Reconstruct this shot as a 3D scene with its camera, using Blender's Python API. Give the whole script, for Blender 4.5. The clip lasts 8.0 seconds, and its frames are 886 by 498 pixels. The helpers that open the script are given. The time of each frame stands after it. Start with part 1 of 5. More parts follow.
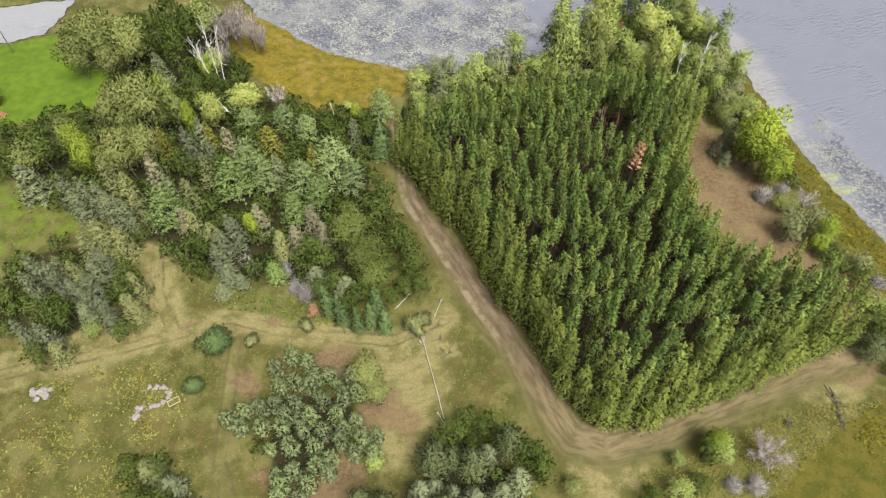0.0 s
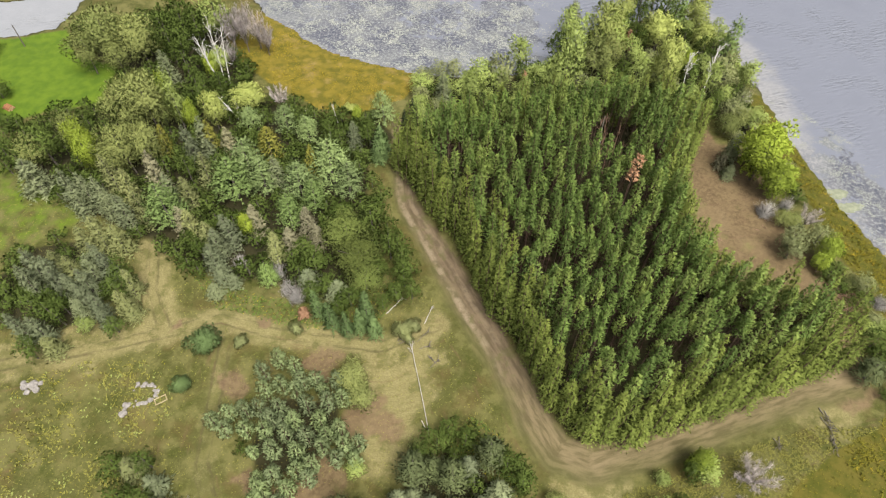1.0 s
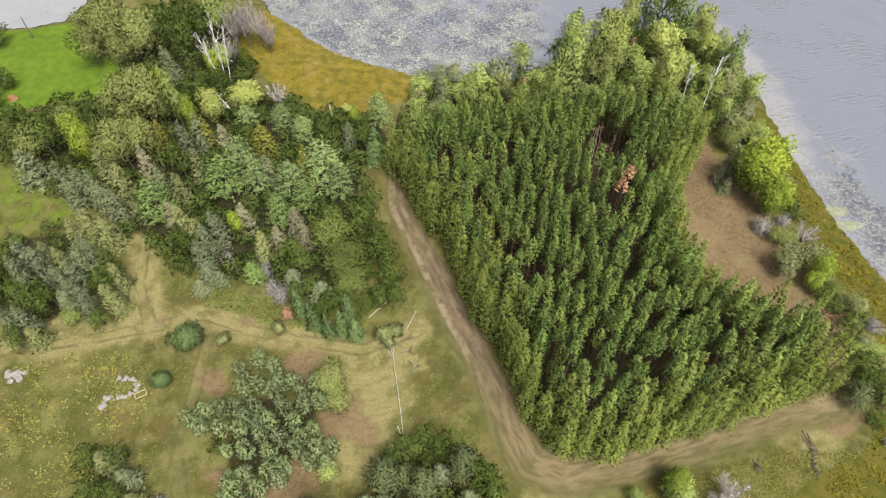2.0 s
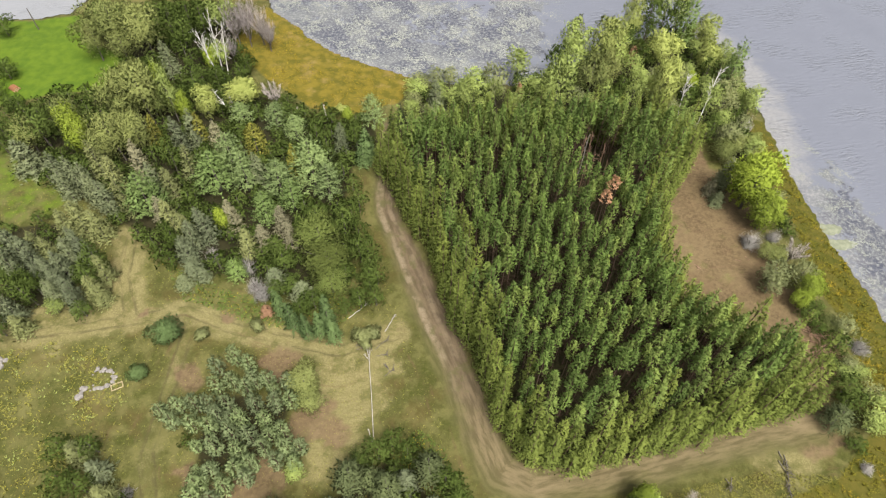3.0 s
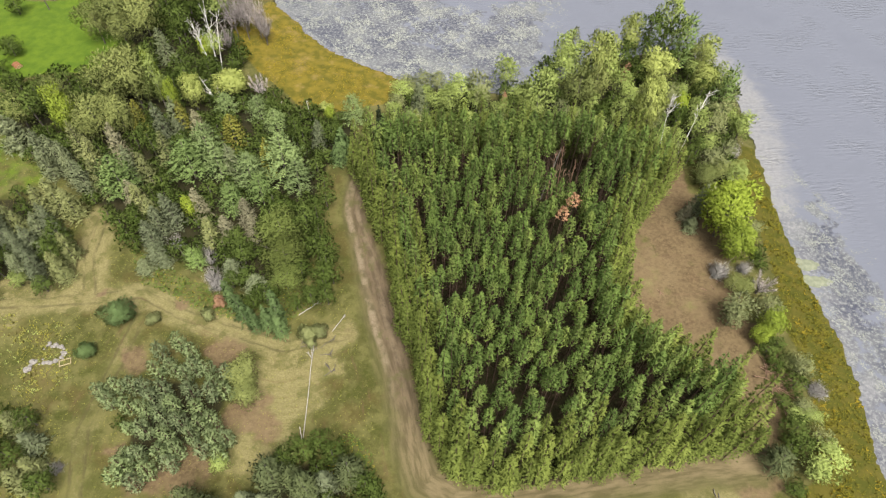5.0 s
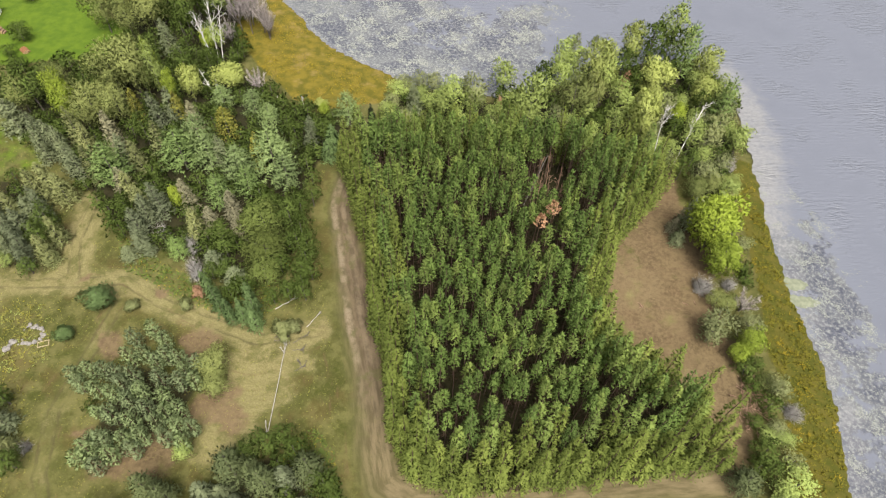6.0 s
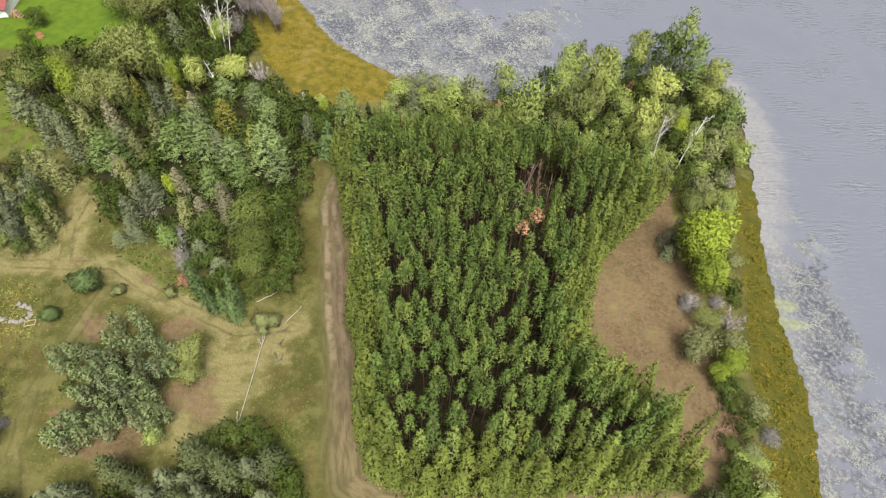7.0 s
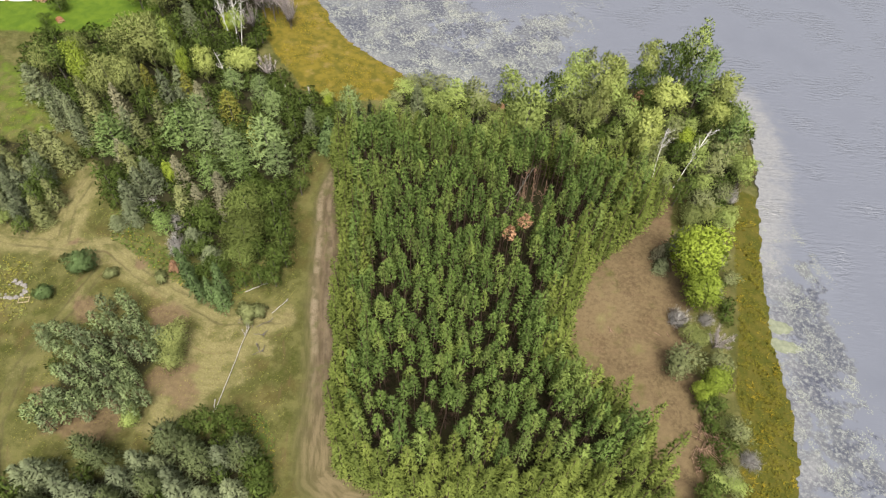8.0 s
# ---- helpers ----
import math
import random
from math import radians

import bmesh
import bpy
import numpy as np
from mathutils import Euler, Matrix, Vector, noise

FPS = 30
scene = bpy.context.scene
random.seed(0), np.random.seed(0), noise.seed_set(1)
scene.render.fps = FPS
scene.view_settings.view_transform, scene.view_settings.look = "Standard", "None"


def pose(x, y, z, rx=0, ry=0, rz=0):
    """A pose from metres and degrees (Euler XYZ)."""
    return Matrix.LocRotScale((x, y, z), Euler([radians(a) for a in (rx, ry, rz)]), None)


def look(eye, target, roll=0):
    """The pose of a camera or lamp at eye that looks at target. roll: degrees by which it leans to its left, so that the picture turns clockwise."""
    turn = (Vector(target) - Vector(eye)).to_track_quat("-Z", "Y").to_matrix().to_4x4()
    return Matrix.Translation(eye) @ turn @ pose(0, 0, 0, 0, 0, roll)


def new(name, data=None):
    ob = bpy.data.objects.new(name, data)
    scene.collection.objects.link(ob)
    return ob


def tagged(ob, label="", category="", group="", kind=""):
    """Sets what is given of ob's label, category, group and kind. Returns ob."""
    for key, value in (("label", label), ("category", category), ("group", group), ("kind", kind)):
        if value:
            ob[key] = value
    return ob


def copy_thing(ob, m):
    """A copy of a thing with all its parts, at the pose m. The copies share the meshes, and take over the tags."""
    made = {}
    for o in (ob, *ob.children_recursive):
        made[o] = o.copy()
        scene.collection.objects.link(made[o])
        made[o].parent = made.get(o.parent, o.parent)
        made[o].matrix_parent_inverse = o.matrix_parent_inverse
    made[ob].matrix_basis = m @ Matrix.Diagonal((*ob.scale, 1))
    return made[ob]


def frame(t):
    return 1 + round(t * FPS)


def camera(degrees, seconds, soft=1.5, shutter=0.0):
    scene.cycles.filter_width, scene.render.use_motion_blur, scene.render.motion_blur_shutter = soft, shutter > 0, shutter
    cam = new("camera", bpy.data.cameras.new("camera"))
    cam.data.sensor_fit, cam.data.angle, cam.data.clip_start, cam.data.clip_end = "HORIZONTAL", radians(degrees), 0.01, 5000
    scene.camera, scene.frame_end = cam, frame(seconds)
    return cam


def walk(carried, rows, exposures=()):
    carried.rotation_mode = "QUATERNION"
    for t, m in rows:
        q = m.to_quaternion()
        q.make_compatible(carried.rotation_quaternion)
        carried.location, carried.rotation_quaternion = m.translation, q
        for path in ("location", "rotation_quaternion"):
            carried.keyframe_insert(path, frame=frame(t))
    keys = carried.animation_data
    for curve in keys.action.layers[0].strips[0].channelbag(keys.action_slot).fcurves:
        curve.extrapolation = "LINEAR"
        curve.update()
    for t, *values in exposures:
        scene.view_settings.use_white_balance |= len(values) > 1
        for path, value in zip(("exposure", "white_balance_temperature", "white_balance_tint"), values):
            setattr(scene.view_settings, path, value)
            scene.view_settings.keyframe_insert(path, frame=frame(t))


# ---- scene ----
cam = camera(72.0, 8.0, soft=1.25)
PATH = [
    (0, (2.1, 0.086, 83.78), (2.079, 1.3, 82.191), 0.8),
    (0.5, (3.743, 0.846, 83.973), (3.697, 2.058, 82.383), 0.8),
    (1, (5.671, 1.668, 84.14), (5.599, 2.876, 82.548), 0.7),
    (1.5, (7.91, 2.365, 84.286), (7.812, 3.57, 82.693), 0.7),
    (3, (15.257, 4.394, 84.64), (15.089, 5.592, 83.047), 1.2),
    (3.5, (18.047, 5.115, 84.706), (17.853, 6.31, 83.114), 1.3),
    (4, (20.979, 5.937, 84.764), (20.759, 7.127, 83.173), 1.5),
    (4.5, (23.816, 6.748, 84.847), (23.574, 7.935, 83.256), 1.7),
    (6, (32.931, 9.8, 85.028), (32.603, 10.965, 83.436), 2.3),
    (6.5, (35.759, 10.967, 85.11), (35.398, 12.122, 83.517), 2.4),
    (7, (38.619, 12.178, 85.285), (38.223, 13.32, 83.691), 2.6),
    (7.5, (41.214, 13.317, 85.247), (40.783, 14.446, 83.653), 2.7),
    (8, (43.637, 14.576, 85.262), (43.171, 15.69, 83.668), 2.9),
]
walk(cam, [(t, look(eye, target, roll)) for t, eye, target, roll in PATH], exposures=((0, 1.11), (4.5, 1.10), (8, 1.02)))

# ---- light ----
SUN_UP, SUN_TURN = radians(62), radians(146)
world = bpy.data.worlds.new("overcast_sky")
scene.world = world
world.use_nodes = True
wn, wl = world.node_tree.nodes, world.node_tree.links
sky = wn.new("ShaderNodeTexSky")
sky.sky_type, sky.sun_disc, sky.sun_elevation, sky.sun_rotation = "NISHITA", False, SUN_UP, SUN_TURN
sky.air_density, sky.dust_density = 1.0, 1.0
cover = wn.new("ShaderNodeTexNoise")
cover.inputs["Scale"].default_value, cover.inputs["Detail"].default_value = 2.2, 5.0
cloud = wn.new("ShaderNodeValToRGB")
cloud.color_ramp.elements[0].position, cloud.color_ramp.elements[0].color = 0.3, (6.9, 7.0, 7.2, 1)
cloud.color_ramp.elements[1].position, cloud.color_ramp.elements[1].color = 0.7, (9.7, 9.7, 9.8, 1)
veil = wn.new("ShaderNodeMix")
veil.data_type = "RGBA"
veil.inputs[0].default_value = 0.8
wl.new(cover.outputs["Fac"], cloud.inputs["Fac"])
wl.new(sky.outputs["Color"], veil.inputs[6])
# an overcast sky is about three times as bright overhead as at its rim
up = wn.new("ShaderNodeSeparateXYZ")
wl.new(wn.new("ShaderNodeTexCoord").outputs["Generated"], up.inputs[0])
dome = wn.new("ShaderNodeMapRange")
dome.inputs[3].default_value, dome.inputs[4].default_value = 0.55, 1.25
wl.new(up.outputs[2], dome.inputs[0])
shell = wn.new("ShaderNodeVectorMath")
shell.operation = "SCALE"
wl.new(cloud.outputs["Color"], shell.inputs[0])
wl.new(dome.outputs[0], shell.inputs["Scale"])
wl.new(shell.outputs[0], veil.inputs[7])
wl.new(veil.outputs[2], wn["Background"].inputs["Color"])
wn["Background"].inputs["Strength"].default_value = 0.056

sun = new("sun", bpy.data.lights.new("sun", "SUN"))
sun.data.energy, sun.data.angle, sun.data.color = 4.9, radians(30), (1.0, 0.95, 0.86)
sun.matrix_world = Matrix.Rotation(radians(180) - SUN_TURN, 4, "Z") @ Matrix.Rotation(radians(90) - SUN_UP, 4, "X")

# ---- materials ----


def material(name, rough=0.9):
    m = bpy.data.materials.new(name)
    m.use_nodes = True
    n, l = m.node_tree.nodes, m.node_tree.links
    b = n["Principled BSDF"]
    b.inputs["Roughness"].default_value = rough
    b.inputs["Specular IOR Level"].default_value = 0.2
    return m, n, l, b


def mixed(n, l, fac, a, b, mode="MIX"):
    """A colour mix; fac, a and b are sockets or values."""
    x = n.new("ShaderNodeMix")
    x.data_type, x.blend_type = "RGBA", mode
    for i, v in ((0, fac), (6, a), (7, b)):
        if isinstance(v, (int, float)):
            x.inputs[i].default_value = v
        elif isinstance(v, tuple):
            x.inputs[i].default_value = (*v, 1)
        else:
            l.new(v, x.inputs[i])
    return x.outputs[2]


def math_node(n, l, op, a, b=0.0, c=None, clamp=False):
    x = n.new("ShaderNodeMath")
    x.operation, x.use_clamp = op, clamp
    for i, v in enumerate((a, b) if c is None else (a, b, c)):
        if isinstance(v, (int, float)):
            x.inputs[i].default_value = v
        else:
            l.new(v, x.inputs[i])
    return x.outputs[0]


def noise_node(n, l, scale, detail=4.0, vector=None, rough=0.55):
    x = n.new("ShaderNodeTexNoise")
    x.inputs["Scale"].default_value, x.inputs["Detail"].default_value, x.inputs["Roughness"].default_value = scale, detail, rough
    if vector is not None:
        l.new(vector, x.inputs["Vector"])
    return x.outputs["Fac"]


def step(n, l, value, low, high):
    x = n.new("ShaderNodeMapRange")
    x.interpolation_type = "SMOOTHSTEP"
    x.inputs[1].default_value, x.inputs[2].default_value = low, high
    l.new(value, x.inputs[0])
    return x.outputs[0]


def world_place(n):
    return n.new("ShaderNodeNewGeometry").outputs["Position"]


def foliage(name, dark, light, tint, through_light=0.16, pale=0.62):
    """Needles or leaves: two greens by leaf, a drift by tree, some light shining through."""
    dark, light, tint = (tuple(v * pale for v in c) for c in (dark, light, tint))
    dark, light = tuple(a * 0.65 + c * 0.35 for a, c in zip(dark, light)), tuple(c * 0.88 + a * 0.12 for a, c in zip(dark, light))
    m, n, l, b = material(name, 0.8)
    b.inputs["Specular IOR Level"].default_value = 0.06
    geo, info = n.new("ShaderNodeNewGeometry"), n.new("ShaderNodeObjectInfo")
    clump = noise_node(n, l, 1.9, 3.0, geo.outputs["Position"], 0.6)
    tone = math_node(n, l, "ADD", math_node(n, l, "MULTIPLY", geo.outputs["Random Per Island"], 0.28), math_node(n, l, "MULTIPLY_ADD", step(n, l, clump, 0.3, 0.7), 0.4, 0.14))
    col = mixed(n, l, tone, dark, light)
    col = mixed(n, l, math_node(n, l, "MULTIPLY", info.outputs["Random"], 0.6), col, tint)
    patch = noise_node(n, l, 0.9, 2.0, geo.outputs["Position"])
    col = mixed(n, l, step(n, l, patch, 0.35, 0.7), mixed(n, l, 1.0, col, (0.86, 0.86, 0.86), "MULTIPLY"), col)
    tree = n.new("ShaderNodeCombineColor")
    shade = math_node(n, l, "MULTIPLY_ADD", info.outputs["Random"], 0.5, 0.74)
    for socket in tree.inputs[:3]:
        l.new(shade, socket)
    col = mixed(n, l, 1.0, col, tree.outputs[0], "MULTIPLY")
    l.new(col, b.inputs["Base Color"])
    t = n.new("ShaderNodeBsdfTranslucent")
    l.new(col, t.inputs["Color"])
    x = n.new("ShaderNodeMixShader")
    x.inputs[0].default_value = through_light
    l.new(b.outputs[0], x.inputs[1])
    l.new(t.outputs[0], x.inputs[2])
    l.new(x.outputs[0], n["Material Output"].inputs["Surface"])
    return m


def rough_stuff(name, dark, light, scale=6.0, rough=0.9, bump=0.3):
    """Bark, stone, soil and the like: two tones at two sizes, with relief."""
    m, n, l, b = material(name, rough)
    where = n.new("ShaderNodeTexCoord").outputs["Object"]
    coarse, fine = noise_node(n, l, scale, 5.0, where), noise_node(n, l, scale * 7, 3.0, where)
    col = mixed(n, l, step(n, l, coarse, 0.3, 0.7), dark, light)
    col = mixed(n, l, math_node(n, l, "MULTIPLY", fine, 0.5), col, dark)
    l.new(col, b.inputs["Base Color"])
    bp = n.new("ShaderNodeBump")
    bp.inputs["Strength"].default_value, bp.inputs["Distance"].default_value = bump, 0.05
    l.new(fine, bp.inputs["Height"])
    l.new(bp.outputs[0], b.inputs["Normal"])
    return m


bark_pine = rough_stuff("pine_bark", (0.05, 0.033, 0.025), (0.13, 0.085, 0.06))
bark_grey = rough_stuff("grey_bark", (0.065, 0.056, 0.048), (0.15, 0.132, 0.115))
bark_birch = rough_stuff("birch_bark", (0.336, 0.320, 0.296), (0.576, 0.560, 0.536), 3.0)
bark_fallen = rough_stuff("weathered_birch_bark", (0.208, 0.192, 0.168), (0.400, 0.376, 0.344), 3.0)
dead_wood = rough_stuff("dead_wood", (0.12, 0.07, 0.045), (0.27, 0.18, 0.13))
rust_wood = rough_stuff("rusty_brush", (0.128, 0.056, 0.028), (0.272, 0.128, 0.064))
stone = rough_stuff("field_stone", (0.115, 0.105, 0.098), (0.270, 0.250, 0.232), 2.0)
raw_plank = rough_stuff("raw_plank", (0.224, 0.176, 0.104), (0.352, 0.296, 0.200))
white_wall = rough_stuff("white_siding", (0.66, 0.66, 0.64), (0.80, 0.80, 0.78), 1.0)
roof_mat = rough_stuff("roof_shingle", (0.13, 0.035, 0.038), (0.22, 0.075, 0.075), 3.0)
dark_glass = rough_stuff("window_glass", (0.020, 0.024, 0.028), (0.034, 0.038, 0.044), 1.0, 0.1, 0.0)
cut_wood = rough_stuff("cut_wood", (0.30, 0.20, 0.10), (0.50, 0.36, 0.20), 5.0)

LEAF = {
    "red_pine": foliage("red_pine_needles", (0.056, 0.102, 0.024), (0.240, 0.346, 0.096), (0.158, 0.220, 0.052), pale=0.70),
    "pale_red_pine": foliage("pale_red_pine_needles", (0.086, 0.136, 0.030), (0.325, 0.424, 0.124), (0.240, 0.303, 0.070), pale=0.65),
    "dense_pine": foliage("dense_pine_needles", (0.120, 0.160, 0.040), (0.330, 0.395, 0.105), (0.225, 0.280, 0.078), pale=0.49),
    "border": foliage("border_pine_needles", (0.084, 0.118, 0.022), (0.236, 0.290, 0.070), (0.176, 0.205, 0.046), pale=0.74),
    "blue_pine": foliage("blue_pine_needles", (0.090, 0.135, 0.048), (0.500, 0.590, 0.320), (0.240, 0.315, 0.110), pale=0.6),
    "white_pine": foliage("white_pine_needles", (0.102, 0.172, 0.049), (0.306, 0.408, 0.143), (0.232, 0.318, 0.087), pale=0.76),
    "white_pine_blue": foliage("white_pine_blue_needles", (0.129, 0.199, 0.068), (0.408, 0.513, 0.221), (0.280, 0.362, 0.122), pale=0.65),
    "pale_pine": foliage("pale_pine_needles", (0.091, 0.119, 0.051), (0.238, 0.279, 0.127), (0.168, 0.201, 0.077), pale=0.64),
    "old_pine": foliage("old_pine_needles", (0.160, 0.192, 0.060), (0.300, 0.345, 0.115), (0.245, 0.262, 0.090), pale=0.75),
    "spruce_blue": foliage("spruce_blue_needles", (0.168, 0.204, 0.101), (0.414, 0.470, 0.286), (0.302, 0.335, 0.157), pale=0.5),
    "spruce_olive": foliage("spruce_olive_needles", (0.140, 0.160, 0.062), (0.360, 0.385, 0.165), (0.270, 0.285, 0.110), pale=0.7),
    "spruce_brown": foliage("spruce_brown_needles", (0.169, 0.156, 0.091), (0.468, 0.442, 0.286), (0.325, 0.312, 0.169), pale=0.7),
    "spruce_green": foliage("spruce_green_needles", (0.087, 0.157, 0.051), (0.280, 0.395, 0.157), (0.180, 0.250, 0.092), pale=0.57),
    "spruce_dark": foliage("spruce_dark_needles", (0.030, 0.045, 0.020), (0.085, 0.110, 0.050), (0.050, 0.070, 0.030)),
    "cedar_gold": foliage("cedar_gold_needles", (0.210, 0.215, 0.035), (0.460, 0.445, 0.110), (0.350, 0.345, 0.070), pale=0.62),
    "rust": foliage("rust_needles", (0.338, 0.169, 0.085), (0.637, 0.394, 0.254), (0.488, 0.290, 0.169), pale=0.75),
    "dark_leaf": foliage("dark_green_leaves", (0.048, 0.083, 0.016), (0.145, 0.200, 0.043), (0.102, 0.134, 0.035), pale=0.70),
    "lime_leaf": foliage("lime_leaves", (0.180, 0.238, 0.056), (0.389, 0.466, 0.150), (0.290, 0.349, 0.100), pale=0.84),
    "yellow_leaf": foliage("yellow_leaves", (0.215, 0.310, 0.034), (0.430, 0.530, 0.090), (0.340, 0.410, 0.050), pale=0.7),
    "pale_leaf": foliage("pale_green_leaves", (0.290, 0.341, 0.090), (0.490, 0.550, 0.180), (0.390, 0.429, 0.120), pale=0.73),
    "willow_leaf": foliage("willow_leaves", (0.106, 0.128, 0.051), (0.264, 0.286, 0.136), (0.194, 0.204, 0.082), pale=1.08),
    "twig_grey": foliage("grey_twigs", (0.220, 0.203, 0.187), (0.514, 0.492, 0.470), (0.362, 0.339, 0.317), 0.1, pale=1),
    "twig_lilac": foliage("lilac_twigs", (0.269, 0.233, 0.233), (0.559, 0.497, 0.491), (0.403, 0.352, 0.347), 0.1, pale=1),
    "dead_twig": foliage("dead_pine_twigs", (0.040, 0.026, 0.018), (0.090, 0.058, 0.040), (0.060, 0.040, 0.028), 0.0, pale=0.6),
    "sedge": foliage("marsh_sedge", (0.173, 0.136, 0.010), (0.280, 0.210, 0.027), (0.235, 0.177, 0.017), pale=0.98),
    "sedge_green": foliage("shore_sedge", (0.110, 0.112, 0.012), (0.250, 0.225, 0.034), (0.170, 0.150, 0.020), pale=0.66),
    "flower": foliage("goldenrod_bloom", (0.234, 0.202, 0.009), (0.432, 0.360, 0.027), (0.333, 0.288, 0.018), pale=1),
    "weed": foliage("meadow_weed", (0.141, 0.141, 0.029), (0.240, 0.228, 0.062), (0.191, 0.178, 0.041), pale=1),
    "pad": foliage("lily_pad_leaf", (0.137, 0.148, 0.137), (0.271, 0.278, 0.240), (0.199, 0.210, 0.193), 0.0, pale=1.22),
}

# ---- the lie of the land ----
LAKE = [(-46, 133.4), (-42, 131), (-33, 123), (-24, 118.5), (-13, 115), (-6.7, 113.4), (-1, 112.8), (6, 113.5), (14, 115), (22, 120), (30, 127),
        (38, 134), (45, 139), (52, 142), (57, 140), (61, 135), (64, 128), (66, 120), (68, 108), (69.8, 98), (71.8, 89), (73.2, 83), (75.5, 76), (78, 70),
        (79.4, 64), (80.2, 57), (81, 48), (83, 32), (87, 8), (95, -40), (140, -260), (900, -260), (900, 900), (-60, 900), (-84, 260), (-66, 165), (-52, 142)]
INLET = [(-93, 128), (-94.5, 124), (-98, 122), (-103, 120), (-115, 117.5), (-140, 122), (-152, 135), (-125, 133.5), (-110, 134.5), (-100, 138), (-93, 139)]
MARSH_WEST = [(-48, 135), (-42, 133), (-33, 125), (-24, 120), (-13, 117), (-6, 115), (-7.3, 108), (-9, 104), (-17, 98.7), (-26, 99), (-37, 106), (-47, 113), (-54, 125)]
MARSH_EAST = [(63, 112), (70, 112), (72, 95), (75, 84), (80, 73), (83, 60), (84, 45), (90, 10), (96, -40), (48, -40), (43.5, 10), (46, 24.5), (51, 29), (58, 34), (66, 38.5),
              (71, 45), (71.5, 54), (72.5, 62), (69.7, 68), (68.2, 82), (66, 92), (64, 104)]
LAWN = [(-101.7, 119), (-91, 123.5), (-84, 113), (-73, 110), (-72, 97.5), (-82, 94), (-88, 90), (-115, 80), (-140, 100), (-125, 117)]
CLEARING = [(42.5, 80), (47, 89), (50, 98), (52, 107), (54, 97), (57.5, 87), (59.5, 77), (62, 69), (66.5, 62), (68, 57), (67, 46), (61, 46), (59.5, 51), (56, 55),
            (50, 57.5), (43, 60.5), (41, 73)]
PATH_MAIN = [(-10, 95), (-8, 84), (-6.3, 74), (-0.2, 64), (5.0, 54.3), (10.9, 44.8), (15.4, 35.8), (19, 30), (24.5, 28.4), (33, 31.3), (46, 37), (57, 41.7), (64, 44)]
PATH_MEADOW = [(-80, 31), (-63, 38), (-48, 42.6), (-39, 45.8), (-32, 48.6), (-23, 46.5), (-6, 45.5), (2, 50)]
PATH_NORTH = [(-47.5, 62), (-44.8, 53), (-40, 45.8)]
PATH_SOUTH = [(-30, 44), (-29, 34), (-28, 26), (-24, 18), (-16, 10), (-8, 0)]
RUSSET = [(-7.7, 34.0, 3.2), (-11.5, 24.2, 4.0), (-16, 22.5, 3.0), (-27.2, 37.5, 2.2), (-14.5, 42.2, 3.0), (-24, 48.8, 1.6), (-49.3, 53.5, 1.5), (-4.5, 33, 3.0),
          (-22, 24, 1.8), (-39, 46.2, 1.3), (58.0, 83, 4.5), (55.5, 91, 3.5), (59, 74, 4.0), (62, 66, 3.5), (65, 58, 3.0), (64, 43, 3.0)]
STRAW = [(-3, 38, 5.5), (-6, 41, 4.0), (-4, 30, 5.0), (1, 44, 3.0), (-62, 38, 4.0), (-70, 36, 4.0), (-33, 47, 3.0), (-52, 42, 5.0), (60, 43, 5.0), (59.2, 39.6, 3.6), (56.0, 40.6, 3.0), (-44, 50, 3.5), (24, 27, 5.0), (-44, 46, 4.0), (47, 74, 6.0)]


def inside(px, py, poly):
    hit = np.zeros(px.shape, bool)
    for (x0, y0), (x1, y1) in zip(poly, poly[1:] + poly[:1]):
        if y0 != y1:
            hit ^= ((y0 > py) != (y1 > py)) & (px < (x1 - x0) * (py - y0) / (y1 - y0) + x0)
    return hit


def to_line(px, py, line):
    """Distance to a line, the side it lies on (signed distance) and the way along it."""
    best, side, along, gone = np.full(px.shape, 1e9), np.zeros(px.shape), np.zeros(px.shape), 0.0
    for (x0, y0), (x1, y1) in zip(line, line[1:]):
        dx, dy = x1 - x0, y1 - y0
        long = math.hypot(dx, dy)
        u = np.clip(((px - x0) * dx + (py - y0) * dy) / long**2, 0, 1)
        ex, ey = px - x0 - u * dx, py - y0 - u * dy
        d = np.hypot(ex, ey)
        near = d < best
        best = np.where(near, d, best)
        side = np.where(near, d * np.sign(dx * ey - dy * ex), side)
        along = np.where(near, gone + u * long, along)
        gone += long
    return best, side, along


def depth_in(px, py, poly):
    """Signed distance to a polygon's edge, positive inside."""
    d = to_line(px, py, poly + poly[:1])[0]
    return np.where(inside(px, py, poly), d, -d)


def ramp(v, low, high):
    u = np.clip((v - low) / (high - low), 0, 1)
    return u * u * (3 - 2 * u)


def wobble(px, py, size, seed=0.0):
    """A smooth, cheap unevenness between -1 and 1."""
    a, b = px / size, py / size
    return (np.sin(a * 1.7 + 1.3 * np.sin(b * 1.1 + seed) + seed) + np.sin(b * 1.9 + 1.7 * np.sin(a * 0.8 - seed)) + np.sin((a + b) * 2.9 + seed * 2) * 0.6) / 2.6


def lake_depth(px, py):
    return np.maximum(depth_in(px, py, LAKE), depth_in(px, py, INLET)) + 0.5 * wobble(px, py, 2.2, 3) + 0.25 * wobble(px, py, 0.7, 5)


